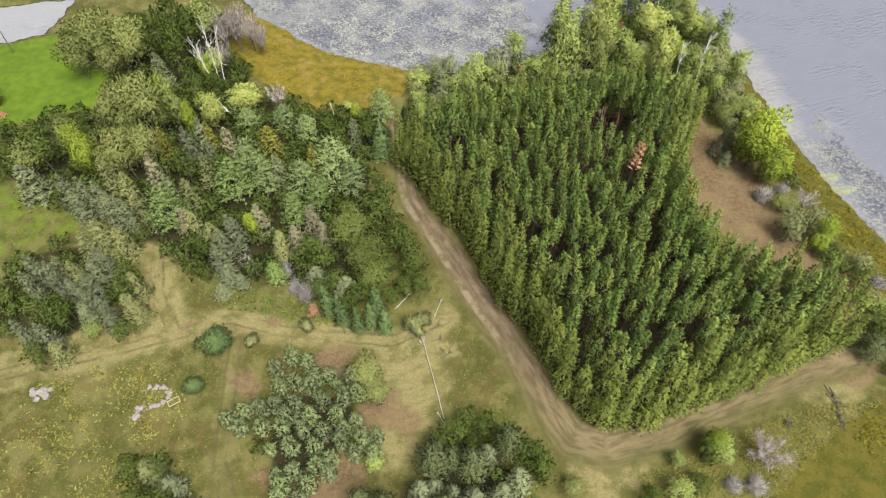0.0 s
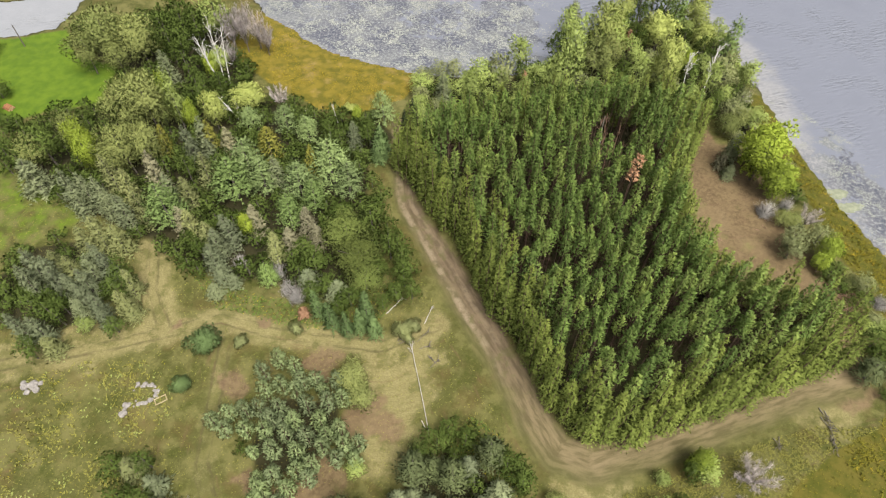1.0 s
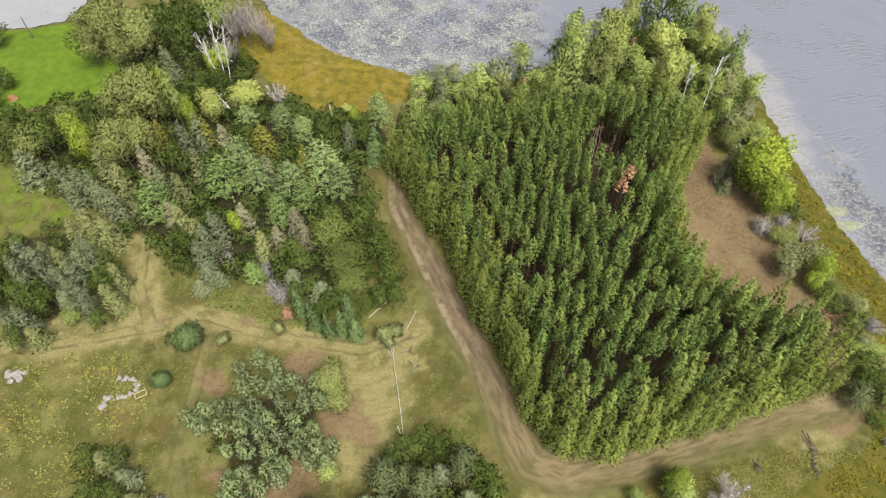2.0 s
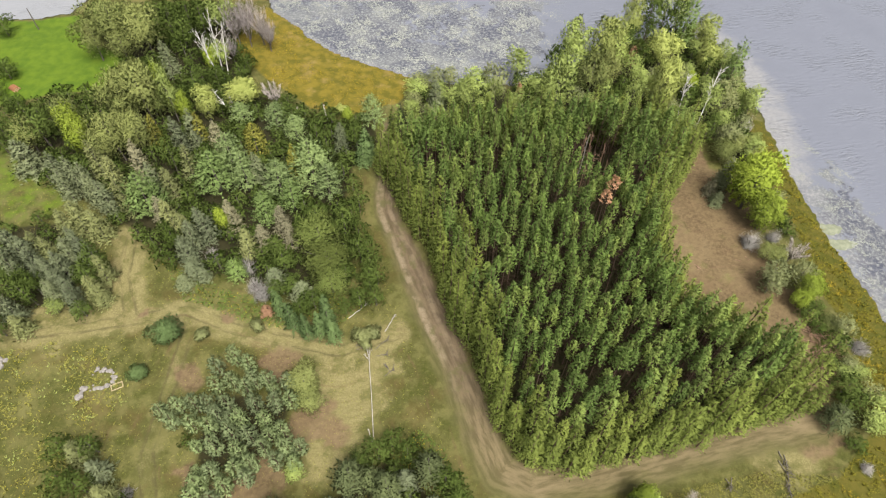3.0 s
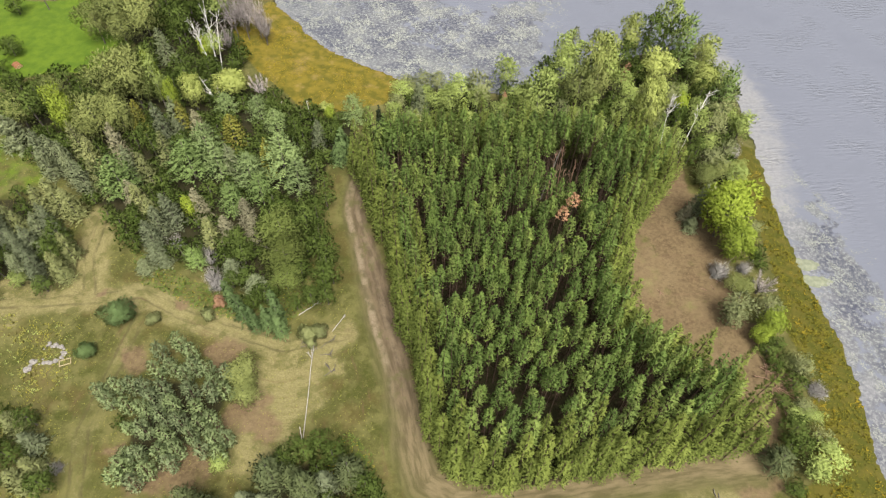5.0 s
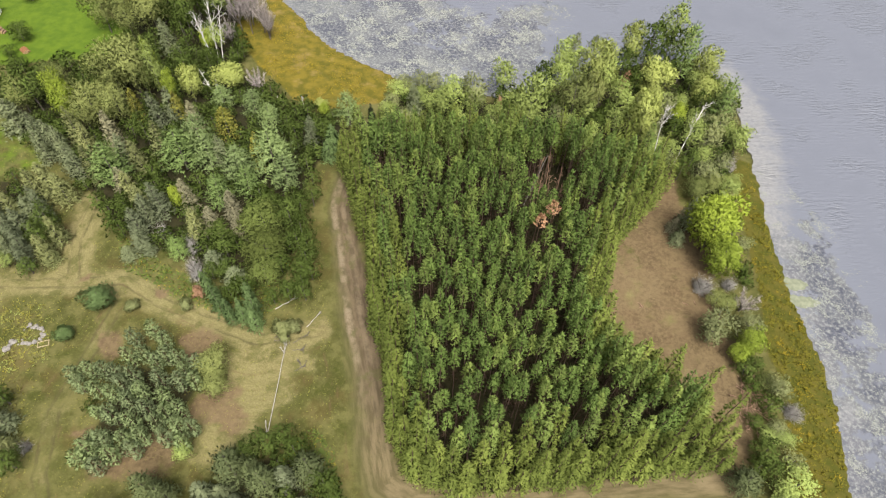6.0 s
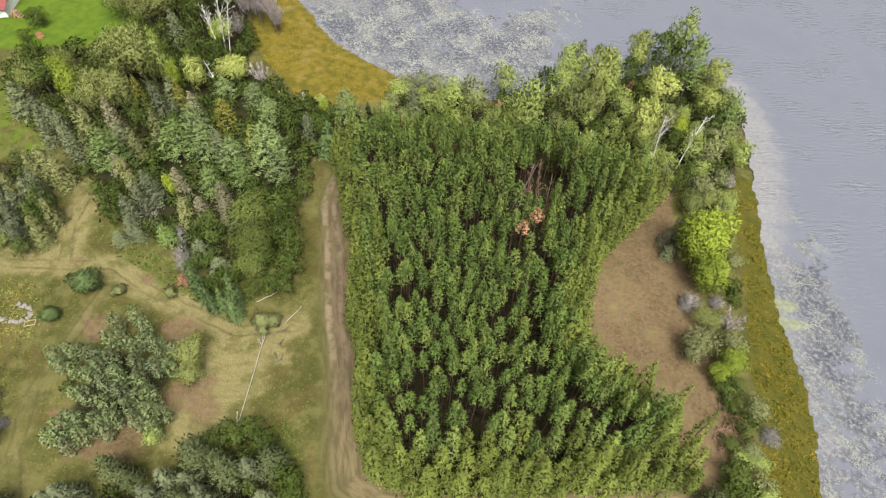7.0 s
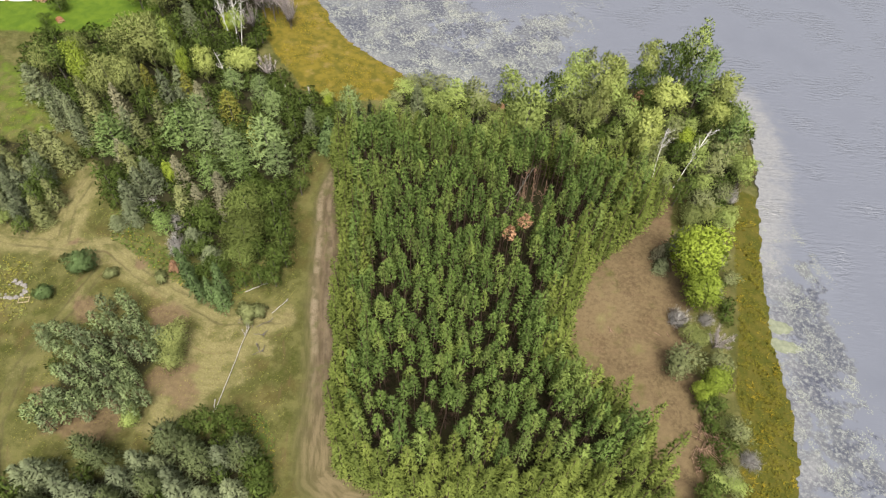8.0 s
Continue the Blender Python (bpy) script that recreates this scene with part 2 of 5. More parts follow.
def ground_height(px, py):
    px, py = np.asarray(px, float), np.asarray(py, float)
    shore = -lake_depth(px, py)
    z = 0.35 * ramp(shore, 0, 1.5) + 0.45 * ramp(shore, 3, 14) - 1.6 * ramp(-shore, 0, 6)
    return z + ramp(shore, 6, 20) * 0.22 * wobble(px, py, 7.0, 1) + ramp(shore, 1, 4) * 0.05 * wobble(px, py, 1.3, 2)


def height_at(x, y):
    return float(ground_height(np.array([x]), np.array([y]))[0])


def mesh_of(name, verts, faces, mat, smooth=False):
    """A mesh from arrays of places and of equal-sided faces."""
    verts, faces = np.asarray(verts, np.float32).reshape(-1, 3), np.asarray(faces, np.int32)
    me = bpy.data.meshes.new(name)
    me.vertices.add(len(verts))
    me.vertices.foreach_set("co", verts.ravel())
    me.loops.add(faces.size)
    me.loops.foreach_set("vertex_index", faces.ravel())
    me.polygons.add(len(faces))
    me.polygons.foreach_set("loop_start", np.arange(len(faces), dtype=np.int32) * faces.shape[1])
    if smooth:
        me.polygons.foreach_set("use_smooth", np.ones(len(faces), bool))
    me.update(calc_edges=True)
    me.materials.append(mat)
    return me


def grid_mesh(name, xs, ys, mat, height):
    gx, gy = np.meshgrid(xs, ys)
    px, py = gx.ravel(), gy.ravel()
    w = len(xs)
    i = (np.arange(len(ys) - 1)[:, None] * w + np.arange(w - 1)[None, :]).ravel()
    me = mesh_of(name, np.stack([px, py, height(px, py)], 1), np.stack([i, i + 1, i + w + 1, i + w], 1), mat, True)
    return me, px, py


def spread(low, high, fine, far):
    out = [low - d for d in np.geomspace(2, far, 18)][::-1]
    return np.array(out + list(np.arange(low, high + fine, fine)) + [high + fine + d for d in np.geomspace(2, far, 18)])


def n_shift(n, l, vector):
    x = n.new("ShaderNodeMapping")
    x.inputs["Location"].default_value = (37, -21, 5)
    l.new(vector, x.inputs["Vector"])
    return x.outputs[0]


# ground: zones as masks, colours in the material
def ground_material():
    m, n, l, b = material("meadow_ground", 0.95)
    p = world_place(n)

    def mask(name):
        a = n.new("ShaderNodeAttribute")
        a.attribute_name = name
        return a

    zone, more, track = mask("zone"), mask("more"), mask("track")
    za, zb, tr = n.new("ShaderNodeSeparateColor"), n.new("ShaderNodeSeparateColor"), n.new("ShaderNodeSeparateXYZ")
    l.new(zone.outputs["Color"], za.inputs[0])
    l.new(more.outputs["Color"], zb.inputs[0])
    l.new(track.outputs["Vector"], tr.inputs[0])
    big, mid, fine = noise_node(n, l, 0.09, 4, p), noise_node(n, l, 0.5, 5, p), noise_node(n, l, 4.5, 4, p, 0.7)
    streak_at = n.new("ShaderNodeCombineXYZ")
    l.new(math_node(n, l, "MULTIPLY", tr.outputs[1], 0.3), streak_at.inputs[0])
    l.new(math_node(n, l, "MULTIPLY", tr.outputs[0], 1.5), streak_at.inputs[1])
    streak = noise_node(n, l, 1.0, 4, streak_at.outputs[0])
    # meadow
    col = mixed(n, l, step(n, l, big, 0.35, 0.65), (0.048, 0.048, 0.011), (0.090, 0.086, 0.027))
    col = mixed(n, l, step(n, l, mid, 0.35, 0.7), col, (0.045, 0.050, 0.008))
    col = mixed(n, l, math_node(n, l, "MULTIPLY", step(n, l, fine, 0.4, 0.7), 0.65), col, (0.028, 0.032, 0.006))

    drift, clod, grain = noise_node(n, l, 0.24, 8, p, 0.7), noise_node(n, l, 0.4, 7, p, 0.7), noise_node(n, l, 11.0, 3, p, 0.7)
    col = mixed(n, l, math_node(n, l, "MULTIPLY", step(n, l, drift, 0.43, 0.62), 0.72), col, (0.128, 0.116, 0.044))
    col = mixed(n, l, math_node(n, l, "MULTIPLY", step(n, l, clod, 0.56, 0.68), 0.5), col, (0.040, 0.048, 0.007))
    col = mixed(n, l, math_node(n, l, "MULTIPLY", step(n, l, grain, 0.5, 0.7), 0.45), col, (0.090, 0.089, 0.022))

    rusty = noise_node(n, l, 0.16, 6, n_shift(n, l, p), 0.65)
    col = mixed(n, l, math_node(n, l, "MULTIPLY", step(n, l, rusty, 0.5, 0.66), 0.42), col, (0.082, 0.054, 0.019))

    def lay(amount, strength, lower, tone):
        edge = math_node(n, l, "ADD", amount, math_node(n, l, "MULTIPLY", math_node(n, l, "SUBTRACT", mid, 0.5), 0.9))
        edge = math_node(n, l, "ADD", edge, math_node(n, l, "MULTIPLY", math_node(n, l, "SUBTRACT", fine, 0.5), 0.4))
        return mixed(n, l, math_node(n, l, "MULTIPLY", step(n, l, edge, 0.25, 0.75), strength), lower, tone)

    straw_tone = mixed(n, l, step(n, l, fine, 0.3, 0.7), (0.150, 0.126, 0.058), (0.262, 0.222, 0.115))
    straw_tone = mixed(n, l, math_node(n, l, "MULTIPLY", step(n, l, streak, 0.4, 0.62), 0.22), straw_tone, (0.088, 0.077, 0.025))
    straw_tone = mixed(n, l, math_node(n, l, "MULTIPLY", step(n, l, clod, 0.46, 0.6), 0.7), straw_tone, (0.074, 0.074, 0.021))
    col = lay(zb.outputs[0], 0.75, col, straw_tone)
    rut = math_node(n, l, "ABSOLUTE", math_node(n, l, "SUBTRACT", math_node(n, l, "ABSOLUTE", math_node(n, l, "ADD", tr.outputs[0], math_node(n, l, "MULTIPLY", math_node(n, l, "SUBTRACT", mid, 0.5), 0.8))), 0.85))
    rut = math_node(n, l, "MULTIPLY", math_node(n, l, "SUBTRACT", 1.0, step(n, l, rut, 0.08, 0.42)), step(n, l, streak, 0.36, 0.6))
    col = mixed(n, l, math_node(n, l, "MULTIPLY", rut, 0.55), col, (0.052, 0.043, 0.020))
    tufty = noise_node(n, l, 1.7, 6, p, 0.75)
    col = mixed(n, l, math_node(n, l, "MULTIPLY", step(n, l, tufty, 0.5, 0.66), 0.5), col, mixed(n, l, step(n, l, grain, 0.4, 0.6), (0.070, 0.072, 0.014), (0.150, 0.136, 0.050)))
    soil = noise_node(n, l, 0.55, 6, streak_at.outputs[0], 0.7)
    col = mixed(n, l, math_node(n, l, "MULTIPLY", step(n, l, soil, 0.56, 0.7), 0.5), col, (0.104, 0.064, 0.036))
    col = lay(zb.outputs[1], 0.7, col, mixed(n, l, step(n, l, tufty, 0.35, 0.65), mixed(n, l, step(n, l, clod, 0.35, 0.65), (0.074, 0.042, 0.029), (0.126, 0.079, 0.052)), (0.160, 0.105, 0.068)))
    col = lay(za.outputs[2], 1.0, col, mixed(n, l, step(n, l, mid, 0.3, 0.7), (0.052, 0.094, 0.005), (0.084, 0.130, 0.008)))
    # tracks: mown turf, needle litter towards the stand, and a pale worn wheel line with a fainter one beside it
    sway = math_node(n, l, "MULTIPLY", math_node(n, l, "SUBTRACT", noise_node(n, l, 0.22, 3, p), 0.5), 3.0)
    lane = math_node(n, l, "ADD", tr.outputs[0], sway)
    turf = mixed(n, l, step(n, l, streak, 0.35, 0.65), (0.060, 0.060, 0.019), (0.094, 0.084, 0.033))
    litter = mixed(n, l, step(n, l, streak, 0.32, 0.68), (0.072, 0.050, 0.034), (0.130, 0.093, 0.065))
    litter = mixed(n, l, math_node(n, l, "MULTIPLY", step(n, l, clod, 0.5, 0.62), 0.7), litter, (0.078, 0.074, 0.028))
    hay = mixed(n, l, step(n, l, streak, 0.35, 0.65), (0.092, 0.072, 0.038), (0.172, 0.132, 0.080))
    litter = mixed(n, l, step(n, l, tr.outputs[1], 52.0, 72.0), litter, hay)
    worn = mixed(n, l, step(n, l, lane, -2.2, 1.6), turf, litter)
    for middle, wide, much in ((0.0, 0.85, 0.8), (1.9, 0.7, 0.45)):
        near = math_node(n, l, "ABSOLUTE", math_node(n, l, "SUBTRACT", math_node(n, l, "ADD", tr.outputs[0], math_node(n, l, "MULTIPLY", sway, 0.25)), middle))
        bare = math_node(n, l, "SUBTRACT", 1.0, step(n, l, math_node(n, l, "ADD", near, math_node(n, l, "MULTIPLY", math_node(n, l, "SUBTRACT", fine, 0.5), 0.9)), wide * 0.25, wide))
        bare = math_node(n, l, "MULTIPLY", bare, math_node(n, l, "MULTIPLY", math_node(n, l, "ADD", 0.15, step(n, l, mid, 0.4, 0.62)), math_node(n, l, "SUBTRACT", 1.0, step(n, l, tr.outputs[1], 44.0, 66.0))), clamp=True)
        worn = mixed(n, l, math_node(n, l, "MULTIPLY", bare, much), worn, mixed(n, l, step(n, l, fine, 0.35, 0.65), (0.165, 0.122, 0.086), (0.260, 0.205, 0.155)))
    worn = mixed(n, l, math_node(n, l, "MULTIPLY", step(n, l, fine, 0.5, 0.8), 0.45), worn, (0.046, 0.040, 0.020))
    col = lay(za.outputs[0], 0.9, col, worn)
    # floor under the trees: litter darkened near black to stand for crown shade
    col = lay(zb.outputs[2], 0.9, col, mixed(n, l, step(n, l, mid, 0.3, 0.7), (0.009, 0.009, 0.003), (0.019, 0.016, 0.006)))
    spot = n.new("ShaderNodeSeparateXYZ")
    l.new(p, spot.inputs[0])
    reed = mixed(n, l, step(n, l, mid, 0.35, 0.65), (0.082, 0.072, 0.007), (0.145, 0.110, 0.014))
    reed = mixed(n, l, math_node(n, l, "MULTIPLY", step(n, l, drift, 0.5, 0.68), 0.8), reed, (0.195, 0.138, 0.046))
    reed = mixed(n, l, math_node(n, l, "MULTIPLY", step(n, l, tufty, 0.5, 0.65), 0.4), reed, (0.060, 0.056, 0.006))
    reed = mixed(n, l, step(n, l, spot.outputs[0], 10.0, 40.0), reed, mixed(n, l, step(n, l, clod, 0.4, 0.62), (0.050, 0.052, 0.005), (0.082, 0.070, 0.011)))
    col = lay(za.outputs[1], 1.0, col, reed)
    col = mixed(n, l, 1.0, col, (0.78, 0.79, 0.74), "MULTIPLY")
    l.new(col, b.inputs["Base Color"])
    bp = n.new("ShaderNodeBump")
    bp.inputs["Strength"].default_value, bp.inputs["Distance"].default_value = 0.5, 0.12
    l.new(fine, bp.inputs["Height"])
    l.new(bp.outputs[0], b.inputs["Normal"])
    return m


PLANTATION = [(-8.8, 84.5), (-1.9, 75), (5.1, 65.5), (10.5, 53), (16.1, 45), (19.9, 36), (23.5, 32.8), (29.5, 33), (37.5, 36), (52.2, 42.5), (62.2, 47), (61.2, 50.5), (57.7, 54.3),
              (52.2, 56.8), (46.5, 58.2), (44.0, 61), (42.5, 66), (42.5, 73), (43.0, 80), (47.2, 89), (50.7, 98), (40.7, 99), (25.7, 98), (11.7, 94.5), (2.7, 92), (-5.3, 87)]
WOOD_WEST = [(-58, 66), (-48, 62), (-40, 57), (-33, 56), (-25, 55), (-14, 54), (-6.5, 56), (-8, 64), (-12, 76), (-13, 86), (-9, 92), (-12, 97), (-28, 97), (-40, 104),
             (-46, 114), (-52, 128), (-68, 132), (-88, 122), (-80, 113), (-70, 108), (-70, 96), (-84, 90), (-86, 80), (-72, 72)]
WOOD_NORTH = [(-8, 100), (-6, 94), (2, 94.5), (12, 97.5), (25, 100), (40, 101), (50, 100), (53, 109), (57, 97), (62, 97), (65, 108), (64, 122), (60, 134), (52, 140), (44, 136),
              (34, 129), (24, 119.5), (14, 113.5), (0, 111.5), (-6, 111)]
CLUMP_SOUTH = [(-19, 12), (-6, 20), (4, 31), (9, 31), (13, 25), (14, 12), (4, -6), (-14, -6)]
CLUMP_WEST = [(-50, 56), (-52, 46), (-58, 43), (-66, 44), (-72, 50), (-70, 60), (-60, 63)]
THICKET_EAST = [(55, 100), (63, 98), (65.5, 88), (67.5, 76), (69, 66), (71.5, 60), (70, 52), (67, 46), (68.5, 58), (63, 68), (60, 80), (57.5, 90)]
CLUMP_MID = [(-22, 37), (-10, 37), (-10, 31), (-13, 27), (-19, 23), (-23, 28)]
PASTURE = [(-95, 58), (-70, 58), (-60, 66), (-67, 74), (-80, 79), (-98, 80)]
xs, ys = spread(-135, 105, 0.8, 3500), spread(-14, 168, 0.8, 3500)
me, gx, gy = grid_mesh("ground", xs, ys, ground_material(), ground_height)
shore = -lake_depth(gx, gy)
d_main, s_main, a_main = to_line(gx, gy, PATH_MAIN)
d_med, s_med, a_med = to_line(gx, gy, PATH_MEADOW)
d_nor, s_nor, a_nor = to_line(gx, gy, PATH_NORTH)
d_sou, s_sou, a_sou = to_line(gx, gy, PATH_SOUTH)
half_main = 2.6 + 0.9 * ramp(a_main, 18, 50)
dirt = (0.9 - 0.1 * ramp(a_main, 42, 60)) * (1 - ramp(np.abs(s_main - 1.0), half_main - 2.2, half_main + 1.4))
marsh = ramp(np.maximum(depth_in(gx, gy, MARSH_WEST), depth_in(gx, gy, MARSH_EAST)), -0.6, 1.0)
lawn = np.maximum(ramp(depth_in(gx, gy, LAWN), -1.5, 1.5), 0.42 * ramp(depth_in(gx, gy, PASTURE), -2.5, 2.5))
clear = ramp(depth_in(gx, gy, CLEARING), -1.0, 1.5)


def spots(table):
    out = np.zeros(gx.shape)
    ux, uy = gx + 1.3 * wobble(gx, gy, 2.4, 8) + 0.6 * wobble(gx, gy, 0.9, 2), gy + 1.3 * wobble(gx, gy, 2.1, 9) + 0.6 * wobble(gx, gy, 0.8, 4)
    for x, y, r in table:
        out = np.maximum(out, 1 - ramp(np.hypot(ux - x, uy - y), 0.2 * r, 1.6 * r))
    return out


russet = np.maximum(spots(RUSSET), clear * (0.76 + 0.24 * ramp(gx + 0.5 * gy, 87, 96) + 0.3 * wobble(gx, gy, 2.2, 12) + 0.2 * wobble(gx, gy, 0.8, 3)))
straw = np.maximum.reduce([spots(STRAW) * 1.05, clear * (0.30 - 0.25 * ramp(gx + 0.5 * gy, 86, 95) + 0.4 * wobble(gx, gy, 2.8, 5)), 0.8 - 0.8 * ramp(d_med, 0.8, 4.2), 0.85 - 0.85 * ramp(d_nor, 1.0, 5.0), 0.42 - 0.42 * ramp(d_sou, 0.3, 4.5)])
# floors of stand and woods carry painted shade; the lake bed shares the tone
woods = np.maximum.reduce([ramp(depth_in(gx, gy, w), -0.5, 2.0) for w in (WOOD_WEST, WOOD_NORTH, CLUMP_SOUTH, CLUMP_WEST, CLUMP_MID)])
shaded_floor = np.maximum.reduce([0.85 * woods, ramp(depth_in(gx, gy, PLANTATION), -0.8, 1.2), ramp(-shore, -1.0, 0.6)])
for name, cols in (("zone", (dirt, marsh, lawn)), ("more", (straw, russet, shaded_floor))):
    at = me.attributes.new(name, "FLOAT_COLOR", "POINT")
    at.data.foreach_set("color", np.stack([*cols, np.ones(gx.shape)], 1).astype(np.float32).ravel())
pick = np.argmin(np.stack([d_main - 1, d_med, d_nor, d_sou]), 0)
side = np.choose(pick, [s_main, s_med, s_nor, s_sou])
along = np.choose(pick, [a_main, a_med + 200, a_nor + 400, a_sou + 600])
at = me.attributes.new("track", "FLOAT_VECTOR", "POINT")
at.data.foreach_set("vector", np.stack([side, along, side * 0], 1).astype(np.float32).ravel())
tagged(new("ground", me), "dry olive meadow ground with worn tracks and bare patches", "ground", kind="structure")


# water
def water_material():
    m, n, l, b = material("lake_water", 0.3)
    p = world_place(n)
    b.inputs["Specular IOR Level"].default_value = 0.5
    b.inputs["IOR"].default_value = 1.4
    att = n.new("ShaderNodeAttribute")
    att.attribute_name = "weed"
    z = n.new("ShaderNodeSeparateColor")
    l.new(att.outputs["Color"], z.inputs[0])
    big, mid, fine, grain = noise_node(n, l, 0.07, 5, p), noise_node(n, l, 0.3, 7, p, 0.68), noise_node(n, l, 1.6, 6, p, 0.75), noise_node(n, l, 5.0, 4, p, 0.7)
    col = mixed(n, l, big, (0.078, 0.084, 0.106), (0.122, 0.129, 0.157))

    def spread_of(mask, noisy, low, high, gain):
        v = math_node(n, l, "ADD", mask, math_node(n, l, "MULTIPLY", math_node(n, l, "SUBTRACT", noisy, 0.5), gain))
        return step(n, l, v, low, high)

    broad = noise_node(n, l, 0.13, 5, p, 0.6)
    bed = mixed(n, l, step(n, l, broad, 0.4, 0.62), (0.036, 0.038, 0.056), (0.088, 0.091, 0.098))
    bed = mixed(n, l, math_node(n, l, "MULTIPLY", step(n, l, fine, 0.45, 0.65), 0.75), bed, (0.230, 0.238, 0.224))
    bed = mixed(n, l, math_node(n, l, "MULTIPLY", step(n, l, grain, 0.45, 0.6), 0.35), bed, (0.041, 0.046, 0.055))
    col = mixed(n, l, spread_of(z.outputs[0], mid, 0.42, 0.72, 2.6), col, bed)
    # misty pale band off the shore, put into the water's colour
    shore_haze = mixed(n, l, step(n, l, fine, 0.3, 0.7), (0.120, 0.121, 0.130), (0.180, 0.179, 0.184))
    col = mixed(n, l, spread_of(z.outputs[1], mid, 0.25, 0.9, 1.3), col, shore_haze)
    # the inlet's bright sky reflection, painted as a paler colour
    col = mixed(n, l, z.outputs[2], col, mixed(n, l, mid, (0.136, 0.141, 0.155), (0.180, 0.184, 0.197)))
    l.new(col, b.inputs["Base Color"])
    turn = n.new("ShaderNodeMapping")
    turn.vector_type = "TEXTURE"
    turn.inputs["Rotation"].default_value, turn.inputs["Scale"].default_value = (0, 0, radians(20)), (3.4, 1.0, 1)
    l.new(p, turn.inputs["Vector"])
    wave = math_node(n, l, "ADD", noise_node(n, l, 1.4, 2, turn.outputs[0], 0.5), math_node(n, l, "MULTIPLY", noise_node(n, l, 3.4, 3, turn.outputs[0], 0.6), 0.35))
    still = math_node(n, l, "SUBTRACT", 1.0, math_node(n, l, "MULTIPLY", step(n, l, z.outputs[0], 0.05, 0.5), 0.85))
    calm = math_node(n, l, "MULTIPLY", still, math_node(n, l, "ADD", 0.12, step(n, l, big, 0.42, 0.62)))
    bp = n.new("ShaderNodeBump")
    bp.inputs["Distance"].default_value = 5.0
    l.new(math_node(n, l, "MULTIPLY", calm, 0.34), bp.inputs["Strength"])
    l.new(wave, bp.inputs["Height"])
    l.new(bp.outputs[0], b.inputs["Normal"])
    return m


def weed_cover(px, py):
    """Where weeds lie under and on the water: the north bay and a belt along the east shore."""
    deep = depth_in(px, py, LAKE)
    bay = (1 - ramp(px, 14, 26)) * (1 - ramp(deep, 26, 38)) * ramp(px, -90, -70)
    belt = (1 - ramp(deep, 8, 17)) * ramp(px, 58, 66) * (1 - ramp(py, 92, 108)) * 0.9
    return np.clip(bay * (0.85 + 0.25 * wobble(px, py, 9, 4)) + belt * (0.8 + 0.3 * wobble(px, py, 5, 6)), 0, 1)


xs, ys = spread(-135, 130, 1.6, 3500), spread(-14, 230, 1.6, 3500)
me, wx, wy = grid_mesh("lake_water", xs, ys, water_material(), lambda a, b: np.zeros(a.shape))
deep = depth_in(wx, wy, LAKE)
# strength of the painted haze, widest off the north-east shore
haze = (1 - ramp(deep, 1.0, 9.0 + 4.0 * ramp(wy, 95, 120))) * 0.9 * ramp(wx, 50, 60) * (0.55 + 0.45 * ramp(wy, 88, 105)) + (1 - ramp(deep, 0.5, 3.0)) * 0.5 * (1 - ramp(wx, 52, 62))
# channels: weeds, painted shore haze, painted sky reflection of the inlet
at = me.attributes.new("weed", "FLOAT_COLOR", "POINT")
at.data.foreach_set("color", np.stack([weed_cover(wx, wy), haze, ramp(depth_in(wx, wy, INLET), -3, 1), haze * 0 + 1], 1).astype(np.float32).ravel())
tagged(new("water", me), "grey-blue rippled lake water with weedy shallows", "water", kind="structure")

# ---- building plants ----
rng = np.random.default_rng(7)


def part(name, me, parent, label=""):
    ob = new(name, me)
    ob.parent = parent
    return tagged(ob, label) if label else ob


def unit(v):
    return v / np.maximum(np.linalg.norm(v, axis=-1, keepdims=True), 1e-6)


def tube(points, radii, sides=7):
    """A tapered tube along points: places and quads."""
    pts = np.asarray(points, float)
    way = unit(np.gradient(pts, axis=0))
    a = unit(np.cross(way, np.array([0.31, 0.87, 0.37])))
    b = np.cross(way, a)
    ang = np.linspace(0, 2 * np.pi, sides, endpoint=False)
    ring = np.cos(ang)[None, :, None] * a[:, None] + np.sin(ang)[None, :, None] * b[:, None]
    v = (pts[:, None] + ring * np.asarray(radii, float)[:, None, None]).reshape(-1, 3)
    i, k = np.arange(len(pts) - 1)[:, None] * sides, np.arange(sides)[None, :]
    j = (k + 1) % sides
    return v, np.stack([i + k, i + j, i + j + sides, i + k + sides], -1).reshape(-1, 4)


def tubes(name, parts_, mat):
    vs, fs, n = [], [], 0
    for v, f in parts_:
        vs.append(v)
        fs.append(f + n)
        n += len(v)
    return mesh_of(name, np.concatenate(vs), np.concatenate(fs), mat, True)


def tufts(at, axis, blades, long, wide, loose, lift=0.0, form=None):
    """Sprays of pointed blades at places, each about its axis, rounded after the crown's form where that is given."""
    n = len(at)
    way = unit(axis[:, None] + rng.normal(0, loose, (n, blades, 3)) + np.array([0, 0, lift]))
    size = long * rng.uniform(0.65, 1.25, (n, blades, 1))
    across = unit(np.cross(way, rng.normal(0, 1, (n, blades, 3)))) * wide * rng.uniform(0.7, 1.3, (n, blades, 1)) / 2
    root = at[:, None] + way * size * 0.12
    tri = np.stack([root - across, root + across, at[:, None] + way * size], 2)
    face = unit(np.cross(tri[:, :, 1] - tri[:, :, 0], tri[:, :, 2] - tri[:, :, 0]))
    out = unit(axis + np.array([0, 0, 0.35]) if form is None else form)[:, None] + np.zeros(face.shape)
    turned = (face * out).sum(-1) < 0
    tri[turned] = tri[turned][:, ::-1]
    face[turned] *= -1
    soft = unit(face * 0.14 + out)
